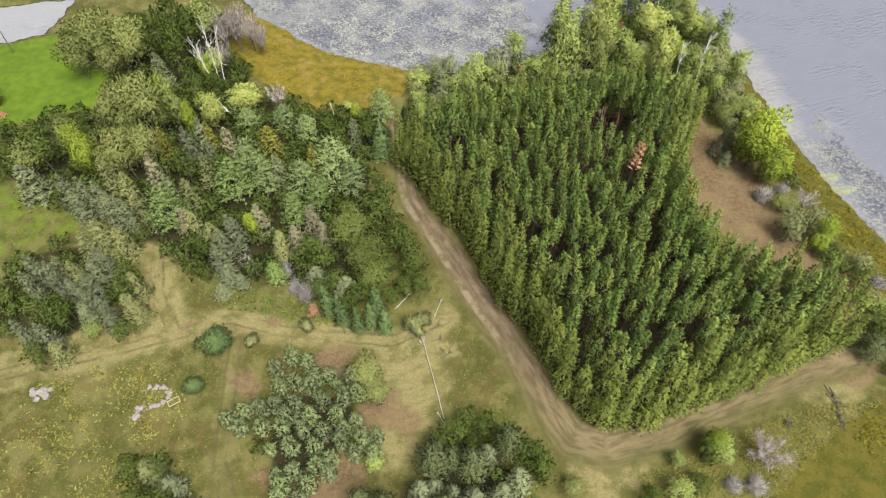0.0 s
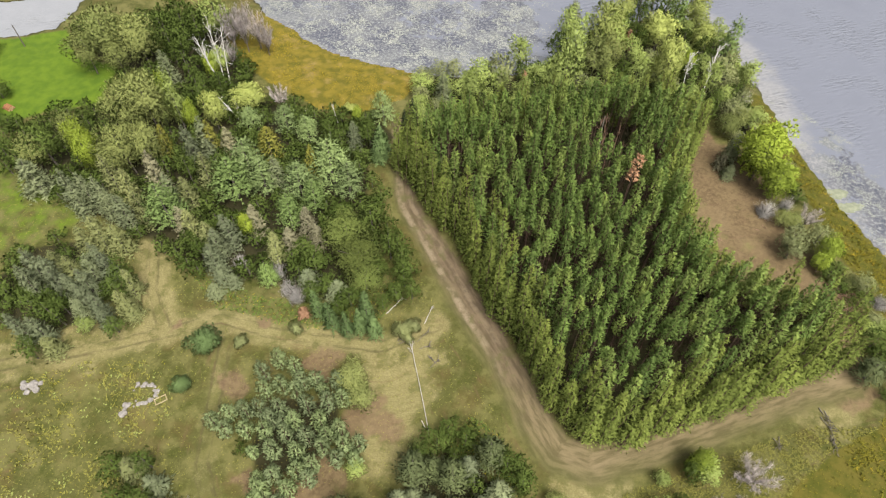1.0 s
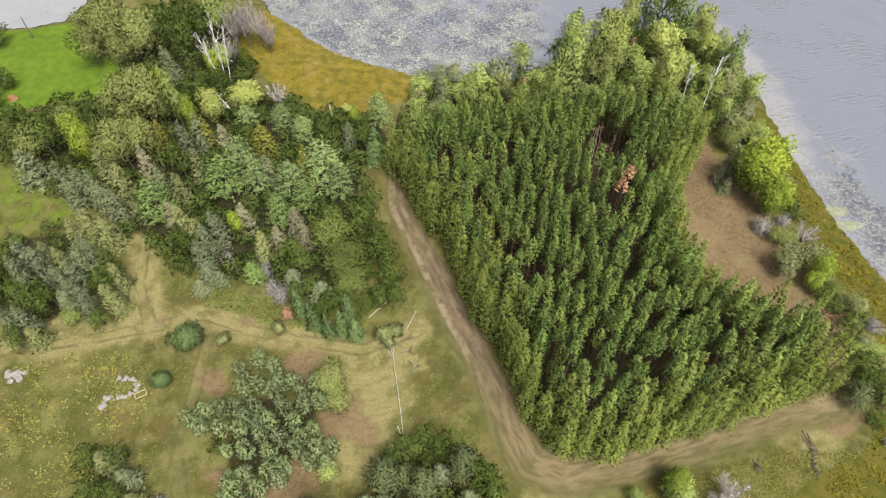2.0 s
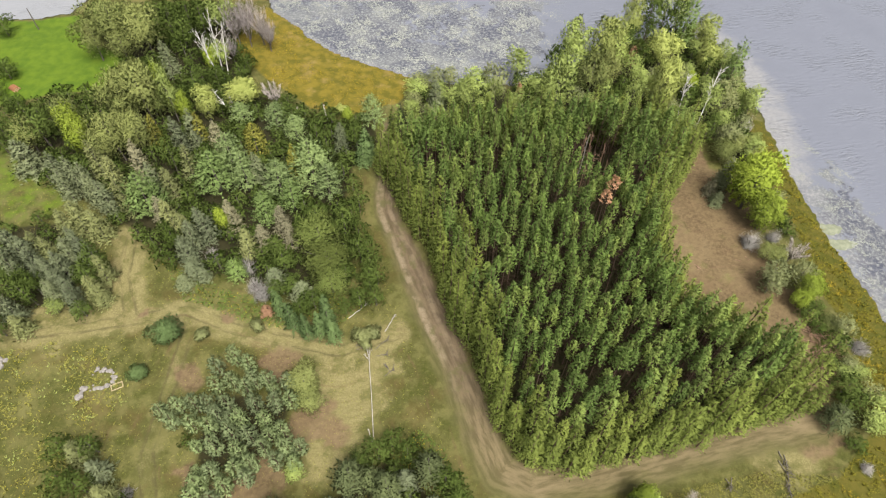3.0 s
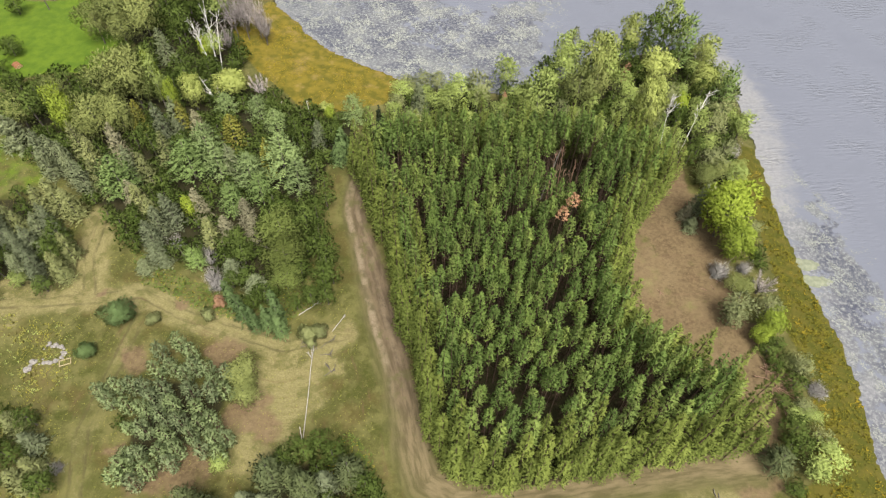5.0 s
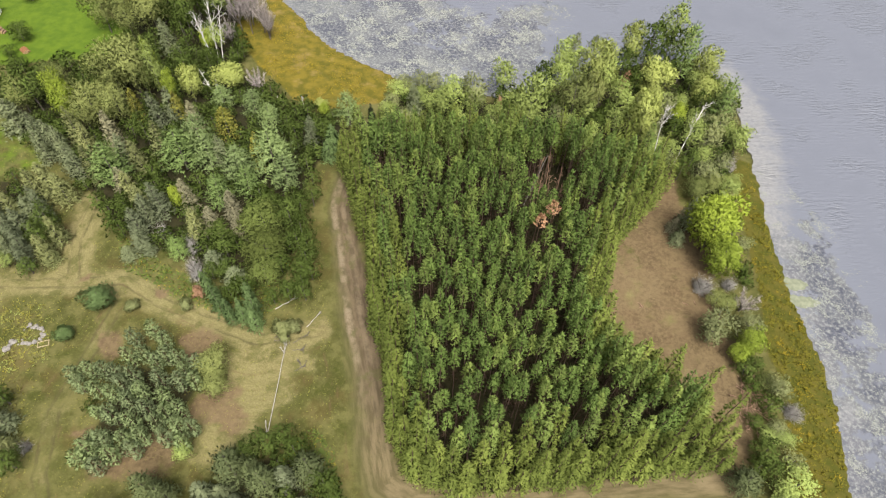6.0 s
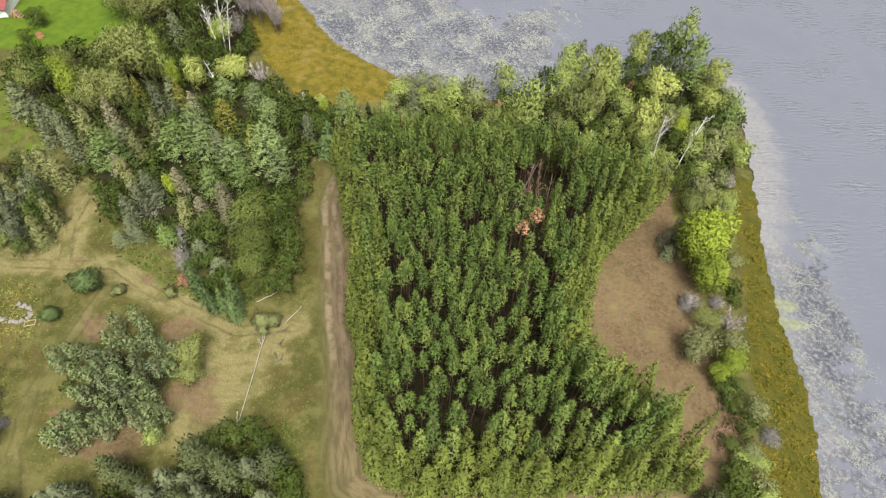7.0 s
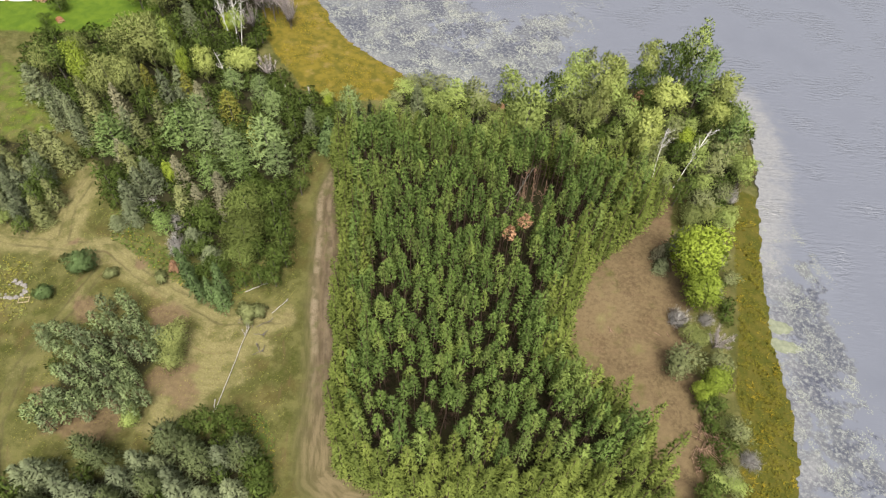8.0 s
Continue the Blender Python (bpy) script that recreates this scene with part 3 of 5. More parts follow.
    return np.concatenate([tri, soft[:, :, None]], 2).reshape(-1, 4, 3)


def soup(name, tri, mat):
    """Loose blades as one mesh, shaded after the crown's roundness."""
    v = tri[:, :3].reshape(-1, 3)
    me = mesh_of(name, v, np.arange(len(v)).reshape(-1, 3), mat, True)
    me.normals_split_custom_set_from_vertices(np.repeat(tri[:, 3], 3, 0).astype(np.float32))
    return me


def whorls(low, high, radius, gap, count, rise, along, shape, lateral):
    """Places and outward ways of the sprays on branches set in rings up a stem."""
    at, way = [], []
    z = low
    while z < high - gap * 0.4:
        u = (z - low) / (high - low)
        reach = radius * shape(u)
        k = max(3, round(count * (0.5 + 0.5 * shape(u)) + rng.uniform(-1, 1)))
        turn = rng.uniform(0, 6.28)
        for a in turn + np.arange(k) * 6.283 / k + rng.normal(0, 0.22, k):
            r = reach * rng.uniform(0.72, 1.12)
            e = rise(u) + rng.normal(0, 0.10)
            out = np.array([math.cos(a) * math.cos(e), math.sin(a) * math.cos(e), math.sin(e)])
            side = np.array([-math.sin(a), math.cos(a), 0])
            for s in along:
                if r * s < 0.12:
                    continue
                for q in (-1, 0, 1) if (lateral and s < 0.95) else (0,):
                    w = lateral * r * (1.05 - s) * q * rng.uniform(0.6, 1.2)
                    at.append(out * r * s + side * w + np.array([0, 0, z + rng.normal(0, 0.05)]))
                    way.append(out + side * q * 0.7)
        z += gap * rng.uniform(0.85, 1.15)
    at.append(np.array([0, 0, high - 0.2]))
    way.append(np.array([0, 0, 1.0]))
    return np.array(at), np.array(way)


def pine_stem(h, r, bark, name="trunk"):
    k = 6
    z = np.linspace(-0.3, h * 0.96, k)
    pts = np.stack([rng.normal(0, 0.05, k) * (z > 0), rng.normal(0, 0.05, k) * (z > 0), z], 1)
    return tubes(name, [tube(pts, np.linspace(r, 0.03, k))], bark)


def rosettes(low, high, radius, gap, count, rise, shape, inner=(0.5,)):
    """Places and ways of the upturned needle clumps at branch ends, ring on ring up a stem."""
    at, way = [np.array([0, 0, high]), np.array([0, 0, high - 0.32])], [np.array([0, 0, 1.0]), np.array([0.1, 0, 1.0])]
    z = high - gap * 0.7
    while z > low:
        u = (z - low) / (high - low)
        reach = radius * shape(u)
        k = max(3, round(count * (0.35 + 0.65 * shape(u)) + rng.uniform(-0.8, 0.8)))
        turn = rng.uniform(0, 6.28)
        for a in turn + np.arange(k) * 6.283 / k + rng.normal(0, 0.25, k):
            r, e = reach * rng.uniform(0.68, 1.15), rise(u) + rng.normal(0, 0.12)
            out = np.array([math.cos(a) * math.cos(e), math.sin(a) * math.cos(e), math.sin(e)])
            lift = np.array([0, 0, z + rng.normal(0, 0.12)])
            for s in (1.0, *inner):
                if r * s > 0.1:
                    swing = np.array([-math.sin(a), math.cos(a), 0]) * rng.normal(0, 0.16) * r
                    at.append(out * r * s + lift + swing * (1.3 - s))
                    way.append(out * np.array([1, 1, 0.4]) + np.array([0, 0, 0.75]))
        z -= gap * rng.uniform(0.85, 1.15)
    return np.array(at), np.array(way)


def boughs(low, high, radius, gap, count, rise, curl, shape, pitch, start=0.3):
    """Places and ways of the sprays set herringbone along boughs, ring on ring up a stem."""
    at, way = [np.array([0, 0, high - 0.15])], [np.array([0, 0, 1.0])]
    z = low
    while z < high - gap * 0.4:
        u = (z - low) / (high - low)
        reach = radius * shape(u)
        k = max(4, round(count * (0.6 + 0.4 * shape(u)) + rng.uniform(-1, 1)))
        turn = rng.uniform(0, 6.28)
        for a in turn + np.arange(k) * 6.283 / k + rng.normal(0, 0.2, k):
            r, e = reach * rng.uniform(0.76, 1.1), rise(u) + rng.normal(0, 0.1)
            out, side = np.array([math.cos(a), math.sin(a), 0]), np.array([-math.sin(a), math.cos(a), 0])
            bend = rng.normal(0, 0.12)
            foot = z + rng.normal(0, 0.1)
            for s in np.linspace(start, 1.0, max(2, int(r * (1 - start) / pitch + 1))):
                spot = out * r * s * math.cos(e) + side * bend * r * s * s + np.array([0, 0, foot + r * (s * math.sin(e) + curl * s * s)])
                ahead = out + np.array([0, 0, math.sin(e) + 1.4 * curl * s])
                if s > 0.97:
                    at.append(spot)
                    way.append(ahead)
                else:
                    for q in (-1, 1):
                        at.append(spot)
                        way.append(ahead * 0.55 + side * q * 0.85)
        z += gap * rng.uniform(0.85, 1.15)
    return np.array(at), np.array(way)


def needled(h, r, low, shape, at, way, blades, long, wide, loose, lift, leaf, slope=0.5, inner=70):
    """The crown mesh of a conifer: sprays on its outside, larger shaded ones filling the inside."""
    u = np.clip((at[:, 2] - low) / (h - low), 0, 1)
    reach = r * np.array([shape(v) for v in u]) + 0.15
    across = at[:, :2] / reach[:, None]
    out = np.clip(np.linalg.norm(across, axis=1, keepdims=True), 0.05, 1)
    form = np.concatenate([across, slope + 1.2 * (1 - out) + 0.8 * u[:, None] ** 3], 1)
    tri = [tufts(at, way, blades, long, wide, loose, lift, form)]
    if inner:
        v, a = rng.uniform(0, 0.85, inner), rng.uniform(0, 6.283, inner)
        reach = r * np.array([shape(q) for q in v]) * rng.uniform(0.3, 0.84, inner)
        spot = np.stack([np.cos(a) * reach, np.sin(a) * reach, low + v * (h - low)], 1)
        tri.append(tufts(spot, np.stack([np.cos(a), np.sin(a), 0.5 + 0 * a], 1), 4, min(0.4 * r, 0.5), min(0.2 * r, 0.22), 0.7, 0.2))
    return soup("crown", np.concatenate(tri), LEAF[leaf])


def dead_whorls(h, r, low, high, count=70):
    """Bare dead twigs on the stem below a crown."""
    a, z = rng.uniform(0, 6.283, count), rng.uniform(low * h, high * h, count)
    out = np.stack([np.cos(a), np.sin(a), rng.uniform(-0.25, 0.3, count)], 1)
    at = out * rng.uniform(0.1, 0.6, (count, 1)) * r * np.array([1, 1, 0]) + np.stack([0 * z, 0 * z, z], 1)
    return soup("deadwood", tufts(at, out, 2, 0.7, 0.09, 0.3), LEAF["dead_twig"])


def red_pine(h, r, low, leaf="red_pine"):
    """Plantation pine: dead twigs on the stem below, a short crown of spiky upturned plumes."""
    def shape(u):
        return max(0.1, (1 - u ** 1.5) ** 0.85 * min(1, 0.75 + 1.0 * u))
    at, way = rosettes(low * h, h - 0.45, r, 0.5, 7, lambda u: 0.3 + 0.5 * u, shape, (0.45,))
    return pine_stem(h, 0.12, bark_pine), dead_whorls(h, r, 0.3, low + 0.05), needled(h, r, low * h, shape, at, way, 9, 0.46, 0.114, 0.34, 0.15, leaf, 0.25, 30)


def edge_pine(h, r, low, leaf="border"):
    """Pine of the stand's edge: clothed in fine ragged sprays almost to the ground."""
    def shape(u):
        return max(0.1, (1 - u ** 2.0) ** 0.8 * min(1, 0.8 + 0.6 * u))
    at, way = rosettes(low * h, h - 0.3, r, 0.66, 7, lambda u: 0.15 + 0.5 * u, shape, (0.62,))
    return pine_stem(h, 0.12, bark_pine), needled(h, r, low * h, shape, at, way, 6, 0.4, 0.1, 0.6, 0.1, leaf, inner=50)


def blue_pine(h, r, leaf="blue_pine"):
    """Young bushy pine with pale upright sprays, green to the ground."""
    def shape(u):
        return max(0.12, (1 - u ** 2.6) ** 0.75 * min(1, 0.5 + 0.95 * u))
    at, way = rosettes(0.14 * h, h - 0.25, r, 0.4, 9, lambda u: 0.15 + 0.55 * u, shape, (0.6,))
    return pine_stem(h, 0.12, bark_pine), needled(h, r, 0.14 * h, shape, at, way, 10, 0.28, 0.09, 0.4, 0.25, leaf, -0.1)


def white_pine(h, r, leaf, gap=0.95, long=0.62):
    """Broad pine with tiers of upcurved plumes and gaps between."""
    def shape(u):
        return max(0.1, (1 - u**1.9) ** 0.72 * (0.9 + 0.1 * math.sin(u * 23)))
    at, way = boughs(0.2 * h, h - 0.3, r, gap, 8, lambda u: 0.0 + 0.55 * u, 0.18, shape, 0.75 * long, 0.35)
    return pine_stem(h, 0.2, bark_grey), needled(h, r, 0.2 * h, shape, at, way, 6, long, long * 0.17, 0.36, 0.35, leaf, 0.2, 220)


def spruce(h, r, leaf):
    """Pointed spruce: close rings of drooping boughs with upturned tips."""
    def shape(u):
        return max(0.03, (1 - u) ** 0.8)
    at, way = boughs(0.06 * h, h, r, 0.44, 8, lambda u: -0.28 + 0.6 * u, 0.22, shape, 0.4, 0.4)
    long = (0.26 + 0.26 * (1 - at[:, 2] / h))[:, None, None]
    return pine_stem(h, 0.13, bark_grey), needled(h, r, 0.06 * h, shape, at, way, 4, long, long * 0.24, 0.3, 0.12, leaf, 0.12, 190)


def cedar(h, r, leaf):
    """Dense egg-shaped evergreen."""
    def shape(u):
        return max(0.1, (1 - u ** 2.2) ** 0.8)
    at, way = rosettes(0.05 * h, h - 0.2, r, 0.4, 12, lambda u: 0.5 + 0.4 * u, shape, (0.75,))
    return pine_stem(h, 0.14, bark_grey), needled(h, r, 0.05 * h, shape, at, way, 10, 0.32, 0.12, 0.5, 0.4, leaf, 0.2, 160)


def limbs(h, r, bark, count=5, base=0.16, low=0.25):
    """A slightly bent trunk and its limbs, each a mesh."""
    k = 5
    z = np.linspace(-0.3, h * 0.8, k)
    stem = np.stack([np.cumsum(rng.normal(0, 0.06, k)), np.cumsum(rng.normal(0, 0.06, k)), z], 1)
    out = [tubes("trunk", [tube(stem, np.linspace(base, 0.04, k))], bark)]
    for i in range(count):
        u = rng.uniform(low, 0.75)
        start = np.array([np.interp(u * h * 0.8, z, stem[:, 0]), np.interp(u * h * 0.8, z, stem[:, 1]), u * h * 0.8])
        a, e = i * 2.4 + rng.uniform(0, 1), rng.uniform(0.4, 1.0)
        reach = r * rng.uniform(0.55, 0.9)
        way = np.array([math.cos(a) * math.cos(e), math.sin(a) * math.cos(e), math.sin(e)])
        mid = start + way * reach * 0.5 + rng.normal(0, 0.08, 3)
        out.append(tubes("limb", [tube([start, mid, start + way * reach + np.array([0, 0, 0.25 * reach])], [base * 0.45, base * 0.3, 0.02], 5)], bark))
    return out


def cloud(h, r, leaf, low=0.15, lobes=18, per=48, long=0.4, wide=0.2, arms=4, rise=0.45, bark=None):
    """Tree with a crown of uneven lobes, each a loose shell of leafy sprays, more open on its underside."""
    tri = []
    mid, half = h * (1 + low) / 2, h * (1 - low) / 2
    for i in range(-1, lobes):
        z = 0.55 if i < 0 else 1 - 2 * (i + 0.5) / lobes
        a = i * 2.4 + rng.normal(0, 0.5)
        w = 0.1 if i < 0 else math.sqrt(max(0, 1 - z * z))
        f = rng.uniform(0.5, 0.84)
        c = np.array([math.cos(a) * w * r * f, math.sin(a) * w * r * f, mid + z * half * f * (0.95 if z > 0 else 0.8)])
        b = r * (0.5 if i < 0 else rng.uniform(0.2, 0.46))
        k = max(8, int(per * (b / (0.33 * r)) ** 2))
        d = unit(rng.normal(0, 1, (k, 3)) + np.array([0, 0, 0.5]))
        tall = min(1.4, half / r) * rng.uniform(0.8, 1.2)
        at = c + d * b * rng.uniform(0.5, 1.12, (k, 1)) * np.array([1, 1, tall])
        form = unit(at - np.array([0, 0, mid - 0.25 * half])) + 0.6 * d
        tri.append(tufts(at, d, 5, long, wide, 0.6, rise, form))
    return [*limbs(h, r, bark or bark_grey, arms), soup("crown", np.concatenate(tri), LEAF[leaf])]


def twiggy(h, r, leaf, count=1700):
    """Bare shrub: many grey twigs fanning up from the base, forked again and again."""
    a, e = rng.uniform(0, 6.283, count), np.arcsin(rng.uniform(0.15, 1, count))
    way = np.stack([np.cos(a) * np.cos(e), np.sin(a) * np.cos(e), np.sin(e)], 1)
    bulge = 0.78 + 0.16 * np.sin(3 * a + rng.uniform(0, 6)) + 0.14 * np.sin(7 * a + 4 * e)
    bulge = bulge * rng.uniform(0.55, 1.12, 40)[(a * 6.3).astype(int)]
    tip = way * np.array([r, r, h]) * rng.uniform(0.35, 1.0, (count, 1)) * bulge[:, None]
    start = tip * rng.uniform(0.25, 0.75, (count, 1))
    out = unit(way + rng.normal(0, 0.42, (count, 3)) + np.array([0, 0, 0.5]))
    long = rng.uniform(0.4, 1.0, (count, 1)) * r * 0.32
    across = unit(np.cross(out, rng.normal(0, 1, (count, 3)))) * 0.013
    tri = [np.stack([start - across, start + across, start + out * long], 1)]
    for _ in range(3):
        s = start + out * long * rng.uniform(0.3, 0.9, (count, 1))
        o = unit(out + rng.normal(0, 0.5, (count, 3)))
        c = unit(np.cross(o, rng.normal(0, 1, (count, 3)))) * 0.010
        tri.append(np.stack([s - c, s + c, s + o * long * 0.55], 1))
    stems = []
    for i in range(5):
        b = i * 0.9 + rng.uniform(0, 0.5)
        top = np.array([math.cos(b) * r * 0.5, math.sin(b) * r * 0.5, h * rng.uniform(0.55, 0.75)])
        stems.append(tube([(0, 0, -0.2), top * 0.5 + np.array([0, 0, 0.1]), top], [0.07, 0.05, 0.015], 5))
    return [*[tubes("stem", [q], bark_grey) for q in stems], soup("crown", np.concatenate([np.concatenate([q, unit(way + np.array([0, 0, 0.4]))[:, None]], 1) for q in tri]), LEAF[leaf])]


def bare_tree(h, r, leaf, count=11):
    """Leafless tree: upright leaders from a short trunk, each a wisp of fine twigs."""
    out = [tubes("trunk", [tube([(0, 0, -0.3), (0.05, 0, 0.12 * h), (0.1, 0.05, 0.3 * h)], [0.16, 0.13, 0.08])], bark_grey)]
    tri = []
    for i in range(count):
        b = i * 2.4 + rng.uniform(-0.3, 0.3)
        spread_out = r * (0.12 + 0.88 * math.sqrt(i / count)) * rng.uniform(0.75, 1.1)
        foot = np.array([0.04, 0.02, h * rng.uniform(0.08, 0.26)])
        top = np.array([math.cos(b) * spread_out, math.sin(b) * spread_out, h * (1.0 - 0.32 * i / count) * rng.uniform(0.82, 1.05)])
        knee = foot * 0.55 + top * 0.45 + np.array([math.cos(b), math.sin(b), 0]) * 0.12 * spread_out
        out.append(tubes("limb", [tube([foot, knee, top], [0.07, 0.045, 0.012], 5)], bark_grey))
        k = 110
        u = rng.uniform(0.25, 1.0, (k, 1))
        at = (1 - u) ** 2 * foot + 2 * u * (1 - u) * knee + u * u * top
        way = unit(unit(top - foot) * 0.8 + rng.normal(0, 0.42, (k, 3)) + np.array([0, 0, 0.35]))
        long = rng.uniform(0.5, 1.25, (k, 1)) * 0.14 * h * (1.15 - 0.5 * u)
        for _ in range(3):
            side = unit(np.cross(way, rng.normal(0, 1, (k, 3)))) * 0.016
            tri.append(np.concatenate([np.stack([at - side, at + side, at + way * long], 1), unit(way + np.array([0, 0, 0.5]))[:, None]], 1))
            at = at + way * long * rng.uniform(0.3, 0.8, (k, 1))
            way, long = unit(way + rng.normal(0, 0.4, (k, 3))), long * 0.6
    return [*out, soup("crown", np.concatenate(tri), LEAF[leaf])]


def cone_spruce(h, r, leaf):
    """Sharp cone with a bare leader and saw-edged sides."""
    def shape(u):
        return max(0.02, (1 - u) ** 1.0)
    at, way = boughs(0.05 * h, h - 0.1, r, 0.36, 10, lambda u: -0.15 + 0.4 * u, 0.12, shape, 0.34, 0.4)
    long = (0.2 + 0.24 * (1 - at[:, 2] / h))[:, None, None]
    return pine_stem(h, 0.12, bark_grey), needled(h, r, 0.05 * h, shape, at, way, 4, long, long * 0.28, 0.32, 0.12, leaf, 0.12, 190)


# kind: name, label, first height and radius, how many forms, builder
KINDS = {
    "SP": ("spruce", "blue-green spruce with dense drooping branches", 9.0, 1.9, 4, lambda h, r: spruce(h, r, "spruce_blue")),
    "SO": ("spruce", "olive-green spruce at the meadow's edge", 9.0, 2.0, 3, lambda h, r: spruce(h, r, "spruce_olive")),
    "SB": ("spruce", "brownish thinning spruce among other conifers", 9.5, 2.0, 2, lambda h, r: spruce(h, r, "spruce_brown")),
    "SG": ("spruce", "fresh green pointed spruce beside the grass track", 7.5, 1.8, 3, lambda h, r: cone_spruce(h, r, "spruce_green")),
    "SD": ("spruce", "narrow dark spruce near the marsh", 8.5, 1.3, 1, lambda h, r: spruce(h, r, "spruce_dark")),
    "DG": ("thicket_tree", "dark green bushy tree in the thicket", 7.0, 2.3, 4, lambda h, r: cloud(h, r, "dark_leaf", 0.06, 12, 30, 0.36, 0.15, 0)),
    "DU": ("thicket_bush", "low dark green bush growing under the taller trees", 4.0, 2.2, 3, lambda h, r: cloud(h, r, "dark_leaf", 0.04, 9, 16, 0.42, 0.2, 0)),
    "DL": ("lime_green_tree", "lime-green leafy tree with a loose crown", 9.0, 2.5, 4, lambda h, r: cloud(h, r, "lime_leaf", 0.15, 20, 28, 0.36, 0.15)),
    "DY": ("yellow_green_tree", "bright yellow-green autumn tree with dense leaves", 8.0, 2.6, 3, lambda h, r: cloud(h, r, "yellow_leaf", 0.04, 30, 64, 0.3, 0.11)),
    "DP": ("feathery_tree", "pale yellow-green feathery tree by the shore", 10.0, 3.0, 3, lambda h, r: cloud(h, r, "pale_leaf", 0.12, 22, 60, 0.46, 0.12, rise=0.8)),
    "WI": ("willow", "grey-green willow leaning over the shore", 7.0, 2.5, 3, lambda h, r: cloud(h, r, "willow_leaf", 0.05, 15, 30, 0.42, 0.13, rise=0.7)),
    "GC": ("cedar", "golden-brown egg-shaped cedar among the conifers", 10.5, 2.6, 1, lambda h, r: cedar(h, r, "cedar_gold")),
    "GO": ("cedar", "orange-tinged narrow cedar between white pines", 9.0, 1.6, 1, lambda h, r: cedar(h, r, "cedar_gold")),
    "RB": ("dead_conifer", "rust-coloured dead young conifer", 4.0, 1.2, 1, lambda h, r: spruce(h, r, "rust")),
    "WP": ("white_pine", "light green white pine with spreading plumes", 12.0, 3.6, 3, lambda h, r: white_pine(h, r, "white_pine")),
    "WG": ("white_pine", "blue-green white pine with tiered plumes", 12.0, 3.4, 4, lambda h, r: white_pine(h, r, "white_pine_blue")),
    "WR": ("white_pine", "pale round-topped young white pine", 8.0, 2.5, 3, lambda h, r: white_pine(h, r, "pale_pine", 0.6, 0.46)),
    "OP": ("old_pine", "heavy dull olive pine with a blunt crown", 10.0, 3.6, 4, lambda h, r: cloud(h, r, "old_pine", 0.1, 30, 40, 0.4, 0.12, 0)),
    "GP": ("round_tree", "dense dark green rounded pine beside the track", 12.0, 4.0, 2, lambda h, r: cloud(h, r, "dense_pine", 0.03, 38, 58, 0.34, 0.12, 2)),
    "BP": ("young_pine", "young blue-green pine with pale upright sprays", 7.0, 1.7, 5, lambda h, r: blue_pine(h, r)),
    "RS": ("round_pine", "round dark green bushy pine alone in the meadow", 3.4, 2.2, 2, lambda h, r: cloud(h, r, "spruce_green", 0.0, 22, 60, 0.3, 0.1, 0)),
    "OB": ("bush", "olive-green bush grown over the fallen birch", 2.4, 1.6, 2, lambda h, r: cloud(h, r, "willow_leaf", 0.0, 20, 44, 0.26, 0.09, 0, rise=0.8)),
    "BG": ("bare_shrub", "grey leafless shrub with fanning twigs", 4.5, 2.4, 3, lambda h, r: twiggy(h, r, "twig_grey")),
    "BT": ("bare_tree", "pale grey leafless tree with upright wispy twigs", 8.5, 3.4, 2, lambda h, r: bare_tree(h, r, "twig_lilac")),
    "BL": ("bare_shrub", "lilac-grey leafless shrub by the marsh", 5.5, 2.2, 1, lambda h, r: bare_tree(h, r, "twig_lilac", 9)),
}
GROUPS = {"BP": "young pines in the meadow clump", "SP": "blue-green spruces", "SO": "olive spruces", "SG": "green spruces by the track", "DG": "dark bushy trees", "DU": "low bushes of the thickets",
          "DL": "lime-green trees", "DY": "yellow-green trees", "DP": "pale shore trees", "WI": "shore willows", "WP": "light white pines", "WG": "blue-green white pines",
          "WR": "round young white pines", "OP": "old olive pines", "GP": "rounded dense pines", "BG": "bare grey shrubs", "BT": "bare grey trees", "SB": "brownish spruces", "SD": "dark spruces",
          "RB": "dead conifers", "RS": "round meadow pines", "OB": "olive bushes", "BL": "lilac shrubs", "GC": "golden cedars", "GO": "narrow orange cedars"}
firsts, taken = {}, []


def stand(key, make, name, label, category, group, x, y, h, r, h0, r0, lean=(0, 0), sink=0.05):
    """Set one plant: built where it first comes, copied after that."""
    turn = Euler((lean[0], lean[1], rng.uniform(0, 6.283)))
    place = Vector((x, y, height_at(x, y) - sink))
    size = Vector((r / r0, r / r0, h / h0))
    if key not in firsts:
        base = new(name)
        for me in make(h0, r0):
            made = part(me.name.split(".")[0], me, base)
            if made.name.startswith("deadwood"):
                tagged(made, "bare brown dead twigs", kind="stuff")
        tagged(base, label, category, group)
        base.matrix_basis = Matrix.LocRotScale(place, turn, size)
        firsts[key] = base
        return base
    first = firsts[key]
    s = first.scale
    return copy_thing(first, Matrix.LocRotScale(place, turn, Vector((size.x / s.x, size.y / s.y, size.z / s.z))))


def plant(kind, table):
    name, label, h0, r0, forms, make = KINDS[kind]
    full = {"SP": 1.1, "SO": 1.12, "SB": 1.1, "WG": 1.12, "WP": 1.14, "BP": 0.92, "SG": 1.12}.get(kind, 1.0)
    for x, y, h, r in table:
        r *= full
        taken.append((x, y, r))
        category = "shrub" if name in ("bush", "bare_shrub", "thicket_bush") else "tree"
        stand((kind, int(rng.integers(forms))), make, name, label, category, GROUPS.get(kind, ""), x, y, h, r, h0, r0, (rng.normal(0, 0.03), rng.normal(0, 0.03)))


